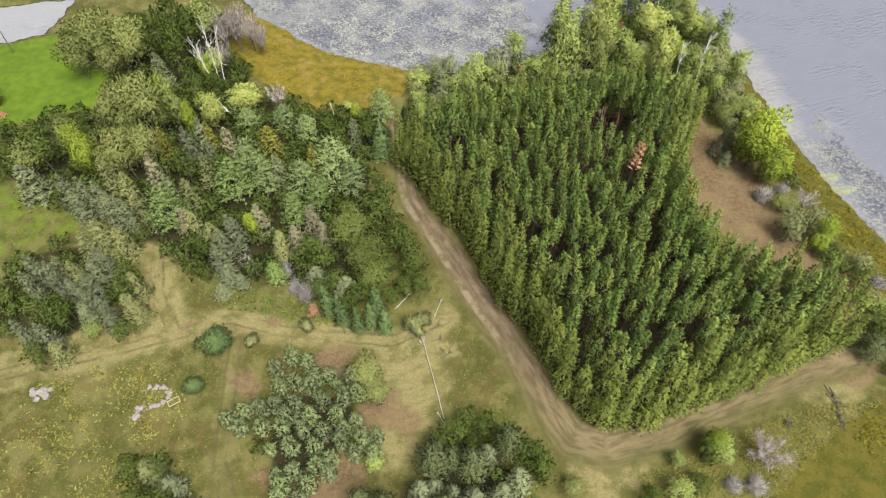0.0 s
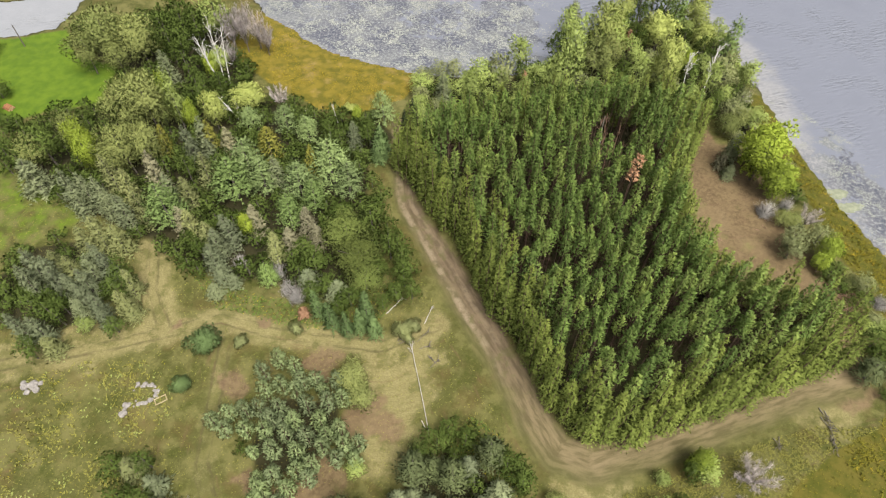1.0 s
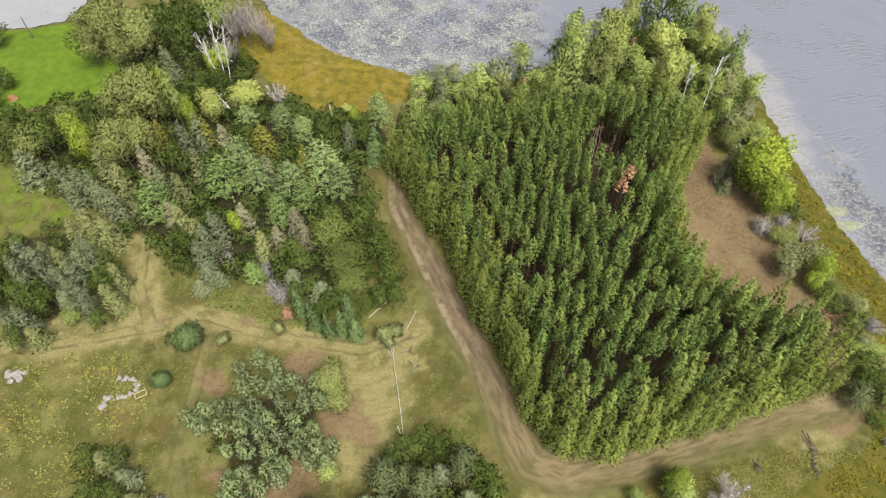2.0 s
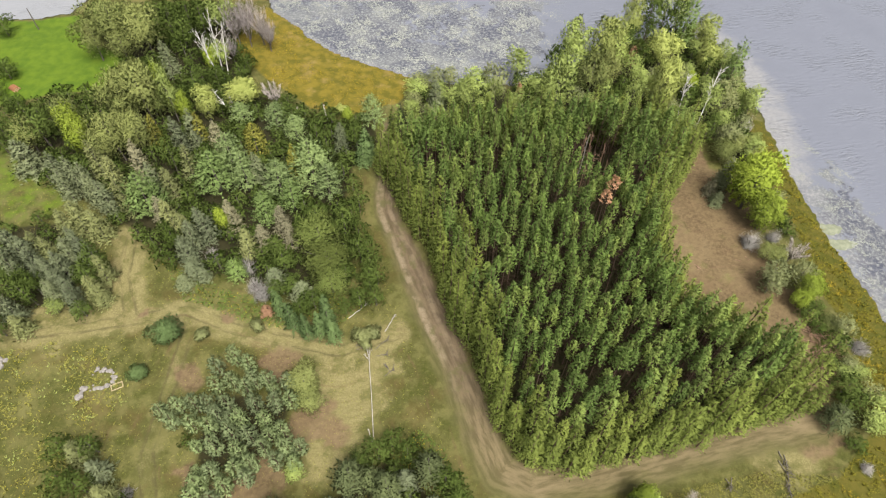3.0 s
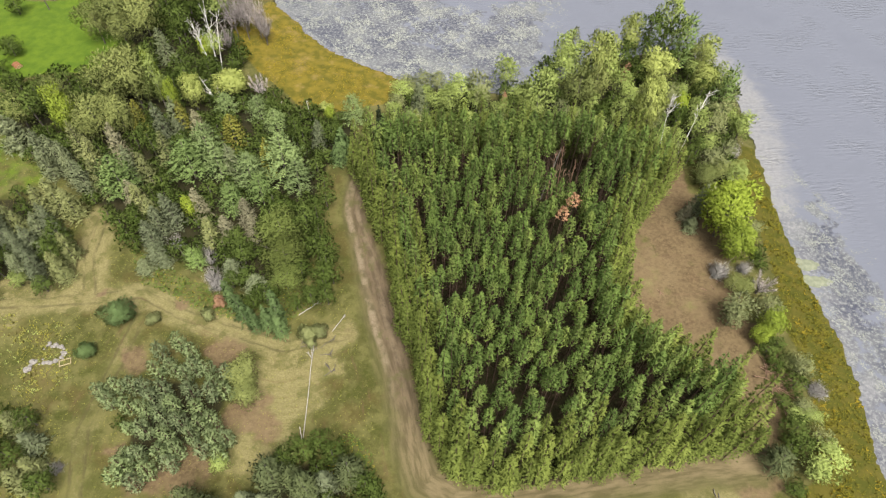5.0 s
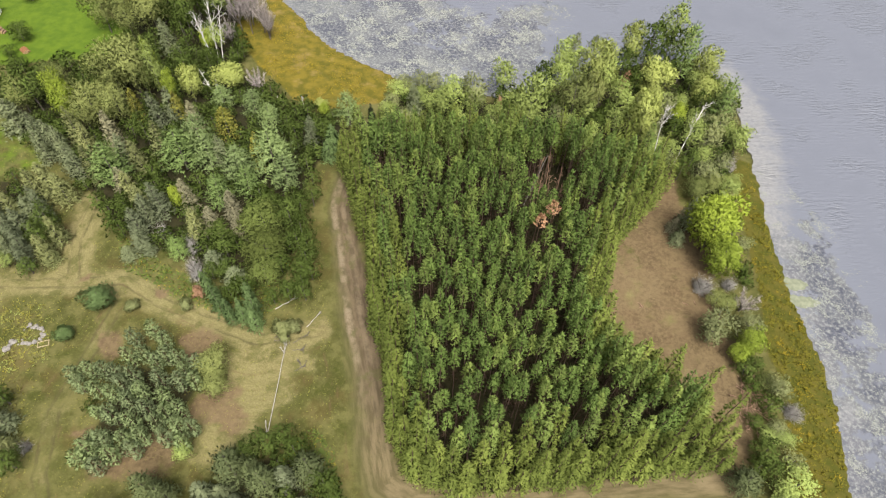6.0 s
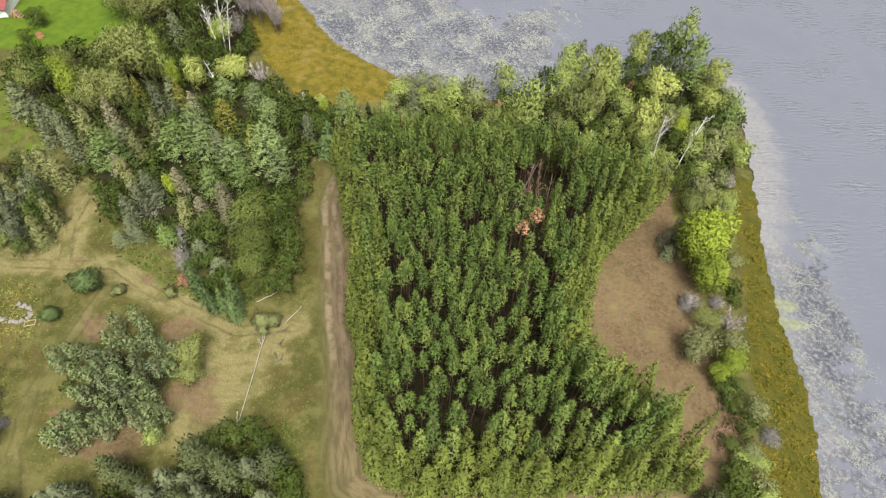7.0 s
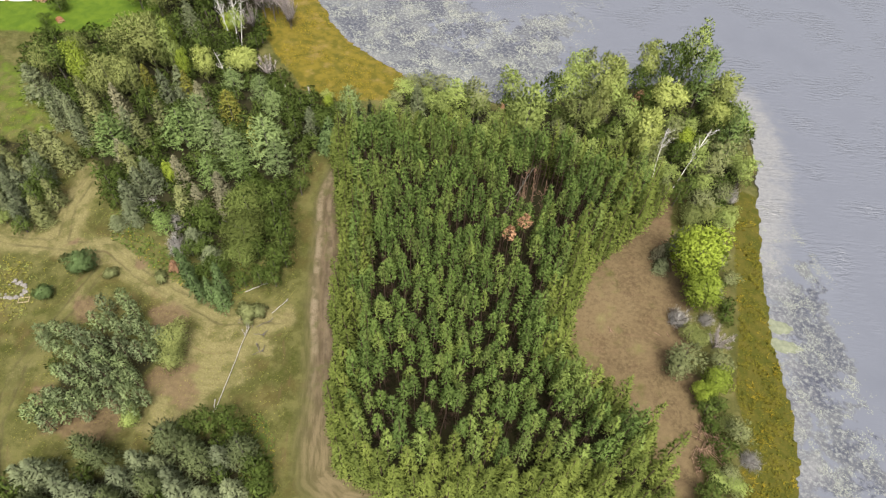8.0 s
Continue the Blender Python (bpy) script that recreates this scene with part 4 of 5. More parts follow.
# ---- the pine plantation ----
ROW_GAP, TREE_GAP = 1.98, 2.14
HOLES = [(29.5, 82.2, 4.0), (31, 86.5, 3.2), (24.5, 55.5, 1.2), (18.5, 55.5, 1.1), (14.5, 58.5, 1.2)]
RUSTY = [(32.2, 73.0), (30.9, 69.9)]
lanes, turn = np.arange(-44, 44), radians(24)
gu, gv = np.meshgrid(lanes * TREE_GAP, lanes * ROW_GAP)
gu = gu + (lanes % 2)[:, None] * TREE_GAP * 0.5 + rng.normal(0, 0.42, gu.shape)
gv = gv + rng.normal(0, 0.42, gv.shape)
lots = np.stack([27 + gu.ravel() * math.cos(turn) - gv.ravel() * math.sin(turn), 66 + gu.ravel() * math.sin(turn) + gv.ravel() * math.cos(turn)], 1)
lots = lots[rng.uniform(0, 1, len(lots)) > 0.03]
for (x, y), d in zip(lots, depth_in(lots[:, 0], lots[:, 1], PLANTATION)):
    if d <= 0:
        continue
    if any(math.hypot(x - a, y - b) < r for a, b, r in HOLES) or any(math.hypot(x - a, y - b) < 1.4 for a, b in RUSTY):
        continue
    edge = d < 2.2
    h = rng.normal(15.7, 1.0) - (rng.uniform(2.0, 5.0) if edge else rng.uniform(0, 1.5) if d < 4.5 else 0)
    r = rng.uniform(0.96, 1.27) * (1.25 if edge else 1.1 if d < 4.6 else 1)
    rim = not edge and d < 4.6
    low = 0.12 if edge else 0.34 if rim else 0.68
    pale = not edge and rng.uniform() < 0.4
    leaf = "border" if edge or (rim and rng.uniform() < 0.5) else "pale_red_pine" if pale else "red_pine"
    key = ("edge" if edge else "pale" if pale else "inner", rim, int(rng.integers(5)))
    stand(key, lambda a, b, low=low, leaf=leaf, form=edge_pine if edge or rim else red_pine: form(a, b, low, leaf), "edge_pine" if edge else "pale_red_pine" if pale else "red_pine",
          "red pine green to the ground along the stand's edge" if edge else "paler yellow-green red pine in a dense stand" if pale else "green red pine in a dense planted stand",
          "tree", "edge pines of the stand" if edge else "paler planted pines" if pale else "planted red pines",
          x, y, h, r, 15.5, 1.24, (rng.normal(0, 0.02), rng.normal(0, 0.02)))
# leafy border trees, lower than the stand
line = PLANTATION + PLANTATION[:1]
for (x0, y0), (x1, y1) in zip(line, line[1:]):
    long = math.hypot(x1 - x0, y1 - y0)
    for k in range(int(long / 1.7)):
        u = (k + rng.uniform(0.2, 0.8)) / int(long / 1.7)
        x, y = x0 + (x1 - x0) * u + rng.normal(0, 0.3), y0 + (y1 - y0) * u + rng.normal(0, 0.3)
        stand(("border", int(rng.integers(4))), lambda a, b: edge_pine(a, b, 0.06, "border"), "border_pine", "lower leafy red pine on the stand's border", "tree", "border pines",
              x, y, rng.uniform(5.5, 10.0), rng.uniform(1.2, 1.6), 10.5, 1.4)
for x, y in RUSTY:
    stand(("rusty", 0), lambda h, r: (pine_stem(h, 0.14, bark_pine), soup("crown", tufts(*whorls(0.86 * h, h, r, 0.6, 5, lambda u: 0.4, (0.5, 0.8, 1.0), lambda u: max(0.1, (1 - u) ** 0.6), 0.4), 5, 0.4, 0.13, 0.5, 0.3), LEAF["rust"])),
          "dead_red_pine", "dead red pine with rust-coloured needles in the stand", "tree", "dead red pines", x, y, 16.5, 1.2, 16.5, 1.2)

# ---- woods, thickets and shore trees ----
def thicket(poly, gap, choices, share=1.0):
    """Fill the gaps between the placed trees of a wood with lesser ones."""
    px, py = [p[0] for p in poly], [p[1] for p in poly]
    lots = {}
    for x in np.arange(min(px), max(px), gap):
        for y in np.arange(min(py), max(py), gap):
            a, b = x + rng.uniform(-0.4, 0.4) * gap, y + rng.uniform(-0.4, 0.4) * gap
            if rng.uniform() > share or not inside(np.array([a]), np.array([b]), poly)[0]:
                continue
            if any((a - u) ** 2 + (b - v) ** 2 < (0.62 * w + 0.55) ** 2 for u, v, w in taken):
                continue
            kind, low, high, r = choices[int(rng.integers(len(choices)))]
            h = rng.uniform(low, high)
            taken.append((a, b, r))
            lots.setdefault(kind, []).append((a, b, h, r * rng.uniform(0.85, 1.2)))
    for kind, table in lots.items():
        plant(kind, table)


plant("SP", [(-71.9, 72.4, 8.0, 3.2), (-64.3, 70.3, 9.0, 2.0), (-61.3, 70.2, 9.0, 1.9), (-58.5, 69.0, 9.0, 1.9), (-61.6, 67.6, 8.0, 1.9), (-56.0, 67.2, 8.5, 1.9), (-52.7, 66.0, 9.0, 2.1), (-46.8, 71.2, 8.0, 1.9), (-46.2, 82.2, 10.0, 2.0), (-44.6, 84.2, 10.0, 2.0), (-42.8, 82.3, 7.0, 1.6), (-28.8, 76.5, 9.0, 2.0), (-33.7, 63.1, 8.6, 2.2), (-35.7, 60.9, 7.0, 2.0), (-35.2, 58.0, 7.0, 1.9), (-33.3, 55.7, 4.3, 2.0), (-33.9, 52.9, 3.1, 1.6), (-31.3, 55.0, 3.1, 1.4), (-19.2, 55.6, 4.7, 2.2), (-14.3, 53.9, 4.7, 2.3)])
plant("SP", [(-53.5, 56.2, 7.4, 1.7), (-54.4, 54.4, 6.6, 1.7), (-51.4, 54.7, 7.0, 1.8), (-58.1, 51.4, 6.6, 1.7), (-55.7, 50.8, 6.6, 1.6), (-53.7, 51.8, 6.6, 1.7), (-52.9, 49.1, 6.6, 1.6), (-50.0, 47.7, 6.6, 1.6), (-52.7, 47.0, 6.1, 1.6), (-48.6, 46.2, 5.7, 1.5), (-62.4, 53.6, 9.0, 1.9), (-59.5, 52.8, 8.5, 1.8), (-62.1, 50.6, 8.5, 1.8), (-59.6, 42.9, 7.5, 1.7), (-56.5, 42.7, 7.5, 1.7), (-58.8, 104.9, 9.0, 2.4), (-16.9, 88.2, 7.0, 1.8), (7.8, 27.4, 6.0, 1.8), (-11.2, 15.9, 8.0, 2.2), (-6.2, 15.7, 8.0, 2.2)])
plant("SP", [(-1.2, 19.6, 8.0, 2.1), (-0.8, 22.1, 8.0, 2.0), (6.1, 21.7, 7.5, 2.1), (12.0, 24.4, 6.0, 2.0), (-12.2, 14.3, 8.0, 2.0), (-3.5, 16.3, 8.0, 2.0), (9.3, 22.3, 7.0, 2.0), (-32.4, 22.5, 5.0, 1.8), (55.0, 90.1, 8.0, 1.8), (54.1, 85.9, 3.5, 1.5), (-0.6, 103.3, 8.0, 2.0)])
plant("SO", [(-37.4, 62.4, 6.4, 2.0), (-43.2, 71.0, 8.0, 2.0), (-49.7, 66.4, 9.0, 1.9), (-57.0, 72.4, 11.0, 2.2), (-53.9, 70.6, 9.5, 2.1), (-41.0, 74.7, 10.0, 2.3), (-41.0, 64.6, 7.0, 2.0), (-25.7, 60.7, 7.0, 2.0), (-55.0, 60.6, 8.6, 2.4), (-57.2, 59.3, 7.4, 2.0), (-51.6, 60.2, 7.8, 2.2), (-59.5, 54.4, 7.0, 2.1), (-56.8, 53.9, 6.6, 1.9), (-46.7, 48.6, 6.1, 1.8), (-46.8, 51.8, 7.0, 1.9), (-45.7, 48.0, 4.9, 1.8), (-54.5, 40.8, 5.0, 1.8), (-35.8, 24.0, 6.0, 2.0), (-30.1, 19.6, 5.0, 1.9), (-30.5, 17.9, 6.0, 2.0)])
plant("SB", [(-23.4, 62.6, 6.4, 1.9), (-21.4, 66.2, 7.6, 1.9), (-19.3, 63.6, 6.2, 1.7), (-49.3, 73.0, 11.5, 2.2), (-39.8, 83.9, 8.0, 2.0), (-30.3, 65.9, 7.8, 1.9), (-42.5, 65.2, 7.0, 2.2), (53.1, 88.3, 4.0, 1.4)])
plant("DG", [(-38.9, 77.5, 9.0, 2.4), (-45.4, 76.8, 9.0, 2.3), (-10.2, 66.2, 10.0, 2.5), (-6.8, 62.2, 8.0, 2.2), (-4.1, 57.9, 6.0, 2.0), (-2.4, 54.4, 5.0, 1.8), (-4.7, 53.6, 4.5, 1.7), (-6.8, 52.2, 4.0, 1.6), (-9.6, 69.3, 8.0, 2.2), (-9.6, 73.4, 6.0, 1.8), (-38.2, 59.7, 7.0, 1.9), (-18.6, 58.4, 6.0, 2.4), (-20.6, 60.9, 5.5, 2.3), (-8.4, 58.4, 5.0, 2.2), (-15.4, 54.6, 4.8, 2.4), (-11.8, 52.4, 4.6, 2.3), (-18.4, 53.4, 4.0, 2.1), (-13.6, 51.2, 3.6, 1.9), (-15.5, 68.5, 6.5, 2.4), (-55.9, 47.6, 7.0, 2.0), (-47.0, 45.0, 4.0, 2.0), (-47.4, 52.8, 9.0, 2.0), (-47.4, 49.8, 8.0, 2.0), (-58.8, 46.3, 8.0, 2.2), (-55.7, 45.9, 8.0, 2.2), (-57.2, 39.6, 6.0, 1.9), (-72.2, 79.1, 10.0, 3.2)])
plant("DG", [(-60.4, 112.1, 14.0, 3.0), (-57.6, 111.2, 12.0, 3.0), (-55.1, 106.4, 10.0, 2.8), (-49.4, 96.6, 10.0, 3.0), (-50.5, 93.4, 8.0, 2.4), (-60.5, 119.7, 13.0, 3.2), (-56.6, 118.8, 11.0, 3.0), (-46.9, 101.4, 6.0, 2.2), (-21.1, 87.5, 8.0, 2.4), (-27.2, 91.4, 7.0, 2.2), (-14.1, 89.4, 7.0, 2.2), (-19.0, 86.1, 7.0, 2.2), (3.3, 30.5, 5.0, 2.2), (4.9, 32.3, 5.0, 2.0), (7.3, 31.2, 5.0, 2.0), (13.2, 28.2, 5.5, 2.2), (1.2, 28.2, 5.0, 1.9), (14.6, 26.8, 5.0, 2.0), (15.1, 25.9, 5.0, 2.0), (-38.2, 24.0, 6.0, 2.1)])
plant("DG", [(-34.6, 25.2, 5.5, 1.9), (-36.1, 20.4, 6.0, 2.0), (-33.4, 20.1, 6.0, 2.2), (-34.3, 17.2, 6.0, 2.0), (-27.6, 18.1, 5.0, 2.0), (37.2, 29.0, 4.5, 1.8), (29.1, 23.3, 3.0, 1.6), (35.7, 24.9, 3.5, 1.6), (68.4, 50.6, 4.5, 2.3), (68.3, 42.6, 2.2, 1.6), (67.1, 64.9, 2.5, 1.6), (67.0, 61.3, 2.0, 1.5), (67.4, 55.3, 2.0, 1.6), (69.4, 49.0, 3.4, 1.8), (22.9, 117.1, 10.0, 2.6), (38.2, 129.5, 9.0, 2.6), (43.6, 137.0, 12.0, 3.6), (35.6, 109.3, 6.0, 2.2), (47.2, 128.0, 15.5, 3.2), (54.6, 103.6, 7.0, 2.2)])
plant("DG", [(53.0, 101.6, 6.0, 2.0), (50.2, 111.4, 7.0, 2.6), (55.2, 120.8, 7.0, 2.6), (41.7, 122.8, 8.0, 2.4), (42.3, 129.8, 9.0, 2.6), (26.2, 112.3, 6.0, 2.2), (-94.8, 99.6, 3.5, 2.2), (-91.5, 92.0, 3.0, 2.0), (-86.5, 88.9, 3.0, 2.0), (-102.7, 112.7, 5.0, 2.8), (-92.9, 97.8, 4.0, 2.6), (-85.5, 88.0, 4.0, 2.6), (-7.1, 64.6, 8.0, 2.0), (-5.4, 62.7, 7.0, 2.0), (-4.2, 60.2, 6.0, 1.9), (-3.0, 58.6, 5.0, 1.9), (-3.9, 56.6, 4.0, 1.8), (-5.3, 54.8, 3.5, 1.7)])
plant("GC", [(-51.4, 81.8, 9.0, 1.7), (-32.0, 83.4, 9.4, 2.8)])
plant("WP", [(58.6, 117.2, 14.8, 2.6), (50.6, 132.5, 15.0, 2.8), (-45.6, 66.5, 10.4, 4.0), (-36.3, 74.3, 9.6, 4.6), (-21.3, 71.7, 8.1, 2.6), (-24.7, 67.5, 8.9, 2.7), (-25.5, 55.4, 5.9, 1.9)])
plant("WG", [(-34.2, 77.5, 11.1, 3.6), (-31.0, 75.0, 9.2, 3.0), (-24.1, 74.1, 9.6, 3.6), (-19.0, 77.6, 11.8, 4.6), (-15.7, 75.6, 8.9, 3.0), (-38.1, 92.1, 5.9, 2.6), (-30.8, 91.9, 6.7, 2.8), (-26.1, 89.4, 6.7, 2.8), (-12.1, 95.9, 8.1, 2.9)])
plant("GO", [(-43.6, 84.6, 8.6, 1.7), (-22.8, 78.4, 9.4, 1.6)])
plant("GP", [(-14.2, 64.4, 8.4, 4.2), (-11.8, 59.4, 7.8, 4.2), (-9.8, 55.6, 5.6, 3.0)])
plant("DY", [(-50.2, 106.8, 7.5, 1.9), (-31.4, 64.6, 7.0, 1.4), (-63.5, 78.0, 12.5, 2.5), (-17.6, 96.1, 4.0, 1.2), (38.6, 30.0, 5.4, 1.9), (58.4, 85.8, 14.0, 4.6), (60.8, 81.2, 9.0, 3.3), (65.9, 67.0, 6.5, 2.2), (64.7, 65.1, 4.5, 1.6), (51.2, 116.3, 7.0, 1.8), (-54.3, 93.3, 12.0, 1.5), (-52.0, 92.1, 10.0, 1.5), (-49.3, 90.3, 8.0, 1.6)])
plant("BG", [(-31.4, 59.2, 4.6, 2.4), (-22.4, 54.2, 5.0, 2.6), (-24.4, 57.5, 6.0, 2.2), (-20.7, 53.0, 5.5, 3.2), (-28.1, 20.6, 2.6, 1.8), (40.4, 25.3, 3.2, 2.5), (43.4, 25.4, 4.0, 2.8), (69.3, 39.5, 2.5, 1.7), (58.9, 77.0, 5.5, 3.4), (63.2, 79.0, 4.5, 2.3), (73.0, 58.9, 3.2, 2.9), (62.7, 108.0, 6.0, 2.0)])
plant("SG", [(-16.4, 50.2, 8.0, 1.4), (-14.0, 48.4, 7.0, 1.4), (-11.6, 47.4, 6.6, 1.15), (-9.0, 49.6, 9.0, 1.6), (-9.8, 48.0, 7.0, 1.3), (-7.4, 47.6, 6.2, 1.4), (-11.6, 87.0, 7.7, 2.2), (-11.8, 85.5, 5.3, 1.9)])
plant("RB", [(-19.0, 49.9, 2.6, 1.1), (16.2, 107.9, 6.0, 1.0), (39.9, 126.0, 5.0, 1.6)])
plant("DL", [(72.2, 47.4, 4.6, 2.7), (70.8, 45.6, 3.4, 2.0), (71.6, 54.0, 2.4, 1.6), (-51.6, 45.0, 3.0, 1.6), (-50.6, 89.6, 15.0, 2.1), (-50.9, 91.3, 9.0, 1.7), (-54.5, 90.3, 8.0, 1.6), (-53.4, 120.6, 12.0, 4.0), (-48.3, 107.5, 8.0, 2.0), (-6.9, 26.5, 3.5, 1.5), (39.2, 28.9, 5.0, 1.8), (33.3, 28.0, 2.6, 1.2), (32.6, 23.8, 4.0, 1.9), (69.5, 53.7, 2.0, 1.6), (-5.5, 106.3, 5.0, 2.6), (3.0, 104.2, 6.0, 2.2), (6.9, 105.6, 10.0, 2.9), (5.2, 103.7, 8.0, 2.4), (10.6, 106.2, 8.0, 2.2), (15.2, 115.5, 10.0, 2.7), (22.8, 100.8, 18.6, 3.8), (16.5, 105.9, 6.0, 1.6), (25.6, 124.9, 12.0, 2.7)])
plant("DL", [(26.4, 116.3, 11.0, 3.0), (35.1, 119.5, 12.0, 3.0), (47.4, 141.0, 15.0, 3.1), (50.8, 140.5, 10.0, 2.4), (38.8, 118.5, 8.0, 2.4), (38.5, 109.3, 8.0, 2.4), (59.5, 126.8, 8.0, 2.4), (63.2, 112.5, 8.0, 2.4), (54.1, 109.2, 9.0, 2.6), (29.0, 121.6, 11.0, 2.8)])
plant("OP", [(-68.4, 82.9, 11.0, 3.0), (-74.7, 78.1, 9.0, 3.2), (-56.2, 89.4, 15.3, 5.0), (-60.3, 88.1, 13.5, 4.0), (-56.1, 91.1, 12.0, 2.6), (-56.9, 78.5, 12.0, 3.6), (-53.4, 80.1, 12.0, 3.4), (-59.4, 77.5, 9.0, 3.0), (-73.4, 111.4, 14.4, 5.5), (-66.0, 110.5, 13.5, 5.0), (-76.4, 107.1, 11.0, 3.6), (-70.0, 106.8, 9.0, 3.2), (1.0, 29.7, 3.0, 1.7), (19.1, 23.8, 3.0, 1.7), (60.9, 74.2, 4.0, 1.9), (62.6, 74.1, 3.5, 1.9), (69.2, 62.3, 2.0, 1.7), (30.3, 111.9, 12.0, 4.0), (33.6, 114.8, 11.0, 3.0), (56.2, 98.0, 5.0, 2.6)])
plant("OP", [(-9.4, 38.8, 5.2, 2.8), (-8.0, 36.2, 4.2, 2.4), (58.8, 100.2, 5.5, 2.4)])
plant("BT", [(-47.6, 111.6, 7.0, 2.8), (-48.4, 117.6, 11.0, 3.6), (-43.4, 119.2, 11.0, 3.2), (-41.4, 118.1, 7.0, 2.8), (-47.1, 120.8, 10.0, 3.2), (45.2, 28.8, 5.2, 3.8), (-45.8, 117.7, 12.0, 3.0), (-40.9, 117.0, 10.0, 2.6)])
plant("DP", [(-45.0, 91.9, 9.0, 2.4), (-40.0, 98.4, 6.0, 3.6), (-19.4, 98.4, 2.4, 1.5), (33.6, 120.8, 15.0, 4.2), (38.9, 133.2, 13.0, 2.7), (45.6, 124.0, 11.0, 4.0), (44.2, 107.4, 15.6, 3.2), (55.1, 133.9, 10.0, 3.2), (54.9, 124.1, 9.0, 2.6), (61.9, 101.0, 5.0, 2.1)])
plant("BL", [(-33.6, 98.6, 7.0, 2.6), (65.2, 74.8, 5.0, 2.5)])
plant("SD", [(-7.5, 91.3, 8.0, 1.3), (-5.8, 93.4, 9.0, 1.3)])
plant("BP", [(-20.4, 40.8, 6.1, 1.7), (-22.0, 38.8, 5.7, 1.7), (-17.8, 39.8, 5.7, 1.7), (-19.0, 36.9, 6.1, 1.7), (-16.2, 37.6, 5.7, 1.6), (-21.1, 35.8, 5.7, 1.7), (-14.2, 38.1, 5.7, 1.7), (-11.6, 38.1, 5.3, 1.7), (-21.3, 33.2, 5.7, 1.7), (-18.4, 33.6, 6.1, 1.6), (-14.9, 34.1, 6.1, 1.7), (-12.2, 34.6, 6.1, 1.7), (-10.1, 35.5, 5.3, 1.7), (-25.5, 32.6, 5.3, 1.7), (-27.4, 31.3, 5.0, 1.6), (-23.2, 32.8, 5.3, 1.6), (-22.5, 30.3, 5.3, 1.7), (-25.4, 30.0, 5.0, 1.6), (-16.0, 31.7, 6.1, 1.7), (-12.6, 31.9, 6.1, 1.7)])
plant("BP", [(-16.7, 29.8, 6.1, 1.6), (-19.8, 30.1, 5.7, 1.6), (-14.0, 29.8, 6.1, 1.7), (-9.6, 30.9, 6.1, 1.7), (-18.1, 27.5, 6.1, 1.8), (-14.6, 27.4, 6.1, 1.7), (-11.8, 28.5, 6.1, 1.6), (-8.7, 28.9, 6.1, 1.6), (-7.0, 29.5, 5.3, 1.6), (-17.4, 24.7, 6.1, 1.8), (-14.4, 25.2, 6.1, 1.8), (-9.6, 27.2, 5.7, 1.6), (-7.0, 27.1, 5.3, 1.6), (-18.3, 22.5, 5.7, 1.8), (-15.1, 23.0, 5.7, 1.8), (-12.6, 24.5, 5.3, 1.7), (-18.7, 21.2, 5.3, 1.7), (-16.0, 21.1, 5.3, 1.7), (-17.0, 36.2, 5.7, 1.6), (-19.3, 31.8, 5.7, 1.6)])
plant("BP", [(-12.7, 26.3, 5.7, 1.7), (-11.5, 30.1, 5.7, 1.6)])
plant("WR", [(66.0, 45.6, 4.6, 2.7), (0.7, 26.2, 8.0, 2.9), (6.0, 25.8, 8.0, 2.7), (10.8, 28.8, 8.0, 2.7), (-8.0, 20.4, 8.0, 2.2), (-5.3, 20.7, 8.0, 2.0), (2.3, 20.6, 8.0, 2.0), (-0.6, 16.9, 8.0, 2.0)])
plant("RS", [(-32.6, 43.5, 4.0, 2.5), (-34.2, 36.9, 2.3, 1.5)])
plant("OB", [(-19.6, 47.3, 1.8, 1.2), (-27.6, 44.4, 1.5, 1.2), (-3.2, 47.9, 2.6, 1.6), (-1.9, 48.7, 2.2, 1.5), (-2.3, 46.9, 1.8, 1.1)])
plant("WI", [(72.3, 50.9, 3.0, 1.9), (70.6, 55.4, 2.2, 1.7), (61.1, 69.5, 6.0, 3.0), (60.3, 67.3, 5.0, 2.2), (66.2, 70.9, 5.0, 2.2), (11.2, 107.2, 11.0, 3.2), (27.4, 131.2, 10.0, 2.0), (48.3, 117.3, 8.0, 2.2), (61.2, 119.2, 7.0, 2.6), (58.8, 115.1, 8.0, 2.8), (56.9, 109.7, 8.0, 2.6), (57.1, 101.4, 7.0, 2.6), (60.2, 105.7, 6.0, 2.4)])

# undergrowth between the trees
thicket(WOOD_WEST, 2.5, [("DU", 2.2, 4.6, 2.2)], 0.95)
thicket(WOOD_NORTH, 2.8, [("DU", 3, 6, 2.2), ("DL", 3, 6.5, 2.1), ("WI", 3, 6, 2.1)], 0.85)
thicket(CLUMP_SOUTH, 2.3, [("DU", 3, 5, 2.0), ("SP", 4, 6.5, 1.8), ("WR", 5, 7, 2.0)])
thicket(CLUMP_MID, 1.9, [("BP", 3.2, 4.6, 1.5), ("DU", 1.8, 3.0, 1.5)])
thicket(CLUMP_WEST, 2.6, [("DU", 2, 3.5, 2.0)], 0.8)
thicket(THICKET_EAST, 2.5, [("DU", 1.5, 3.5, 1.9), ("WI", 2, 4, 1.8), ("DU", 1.5, 3, 1.7)])

# ---- ground cover ----


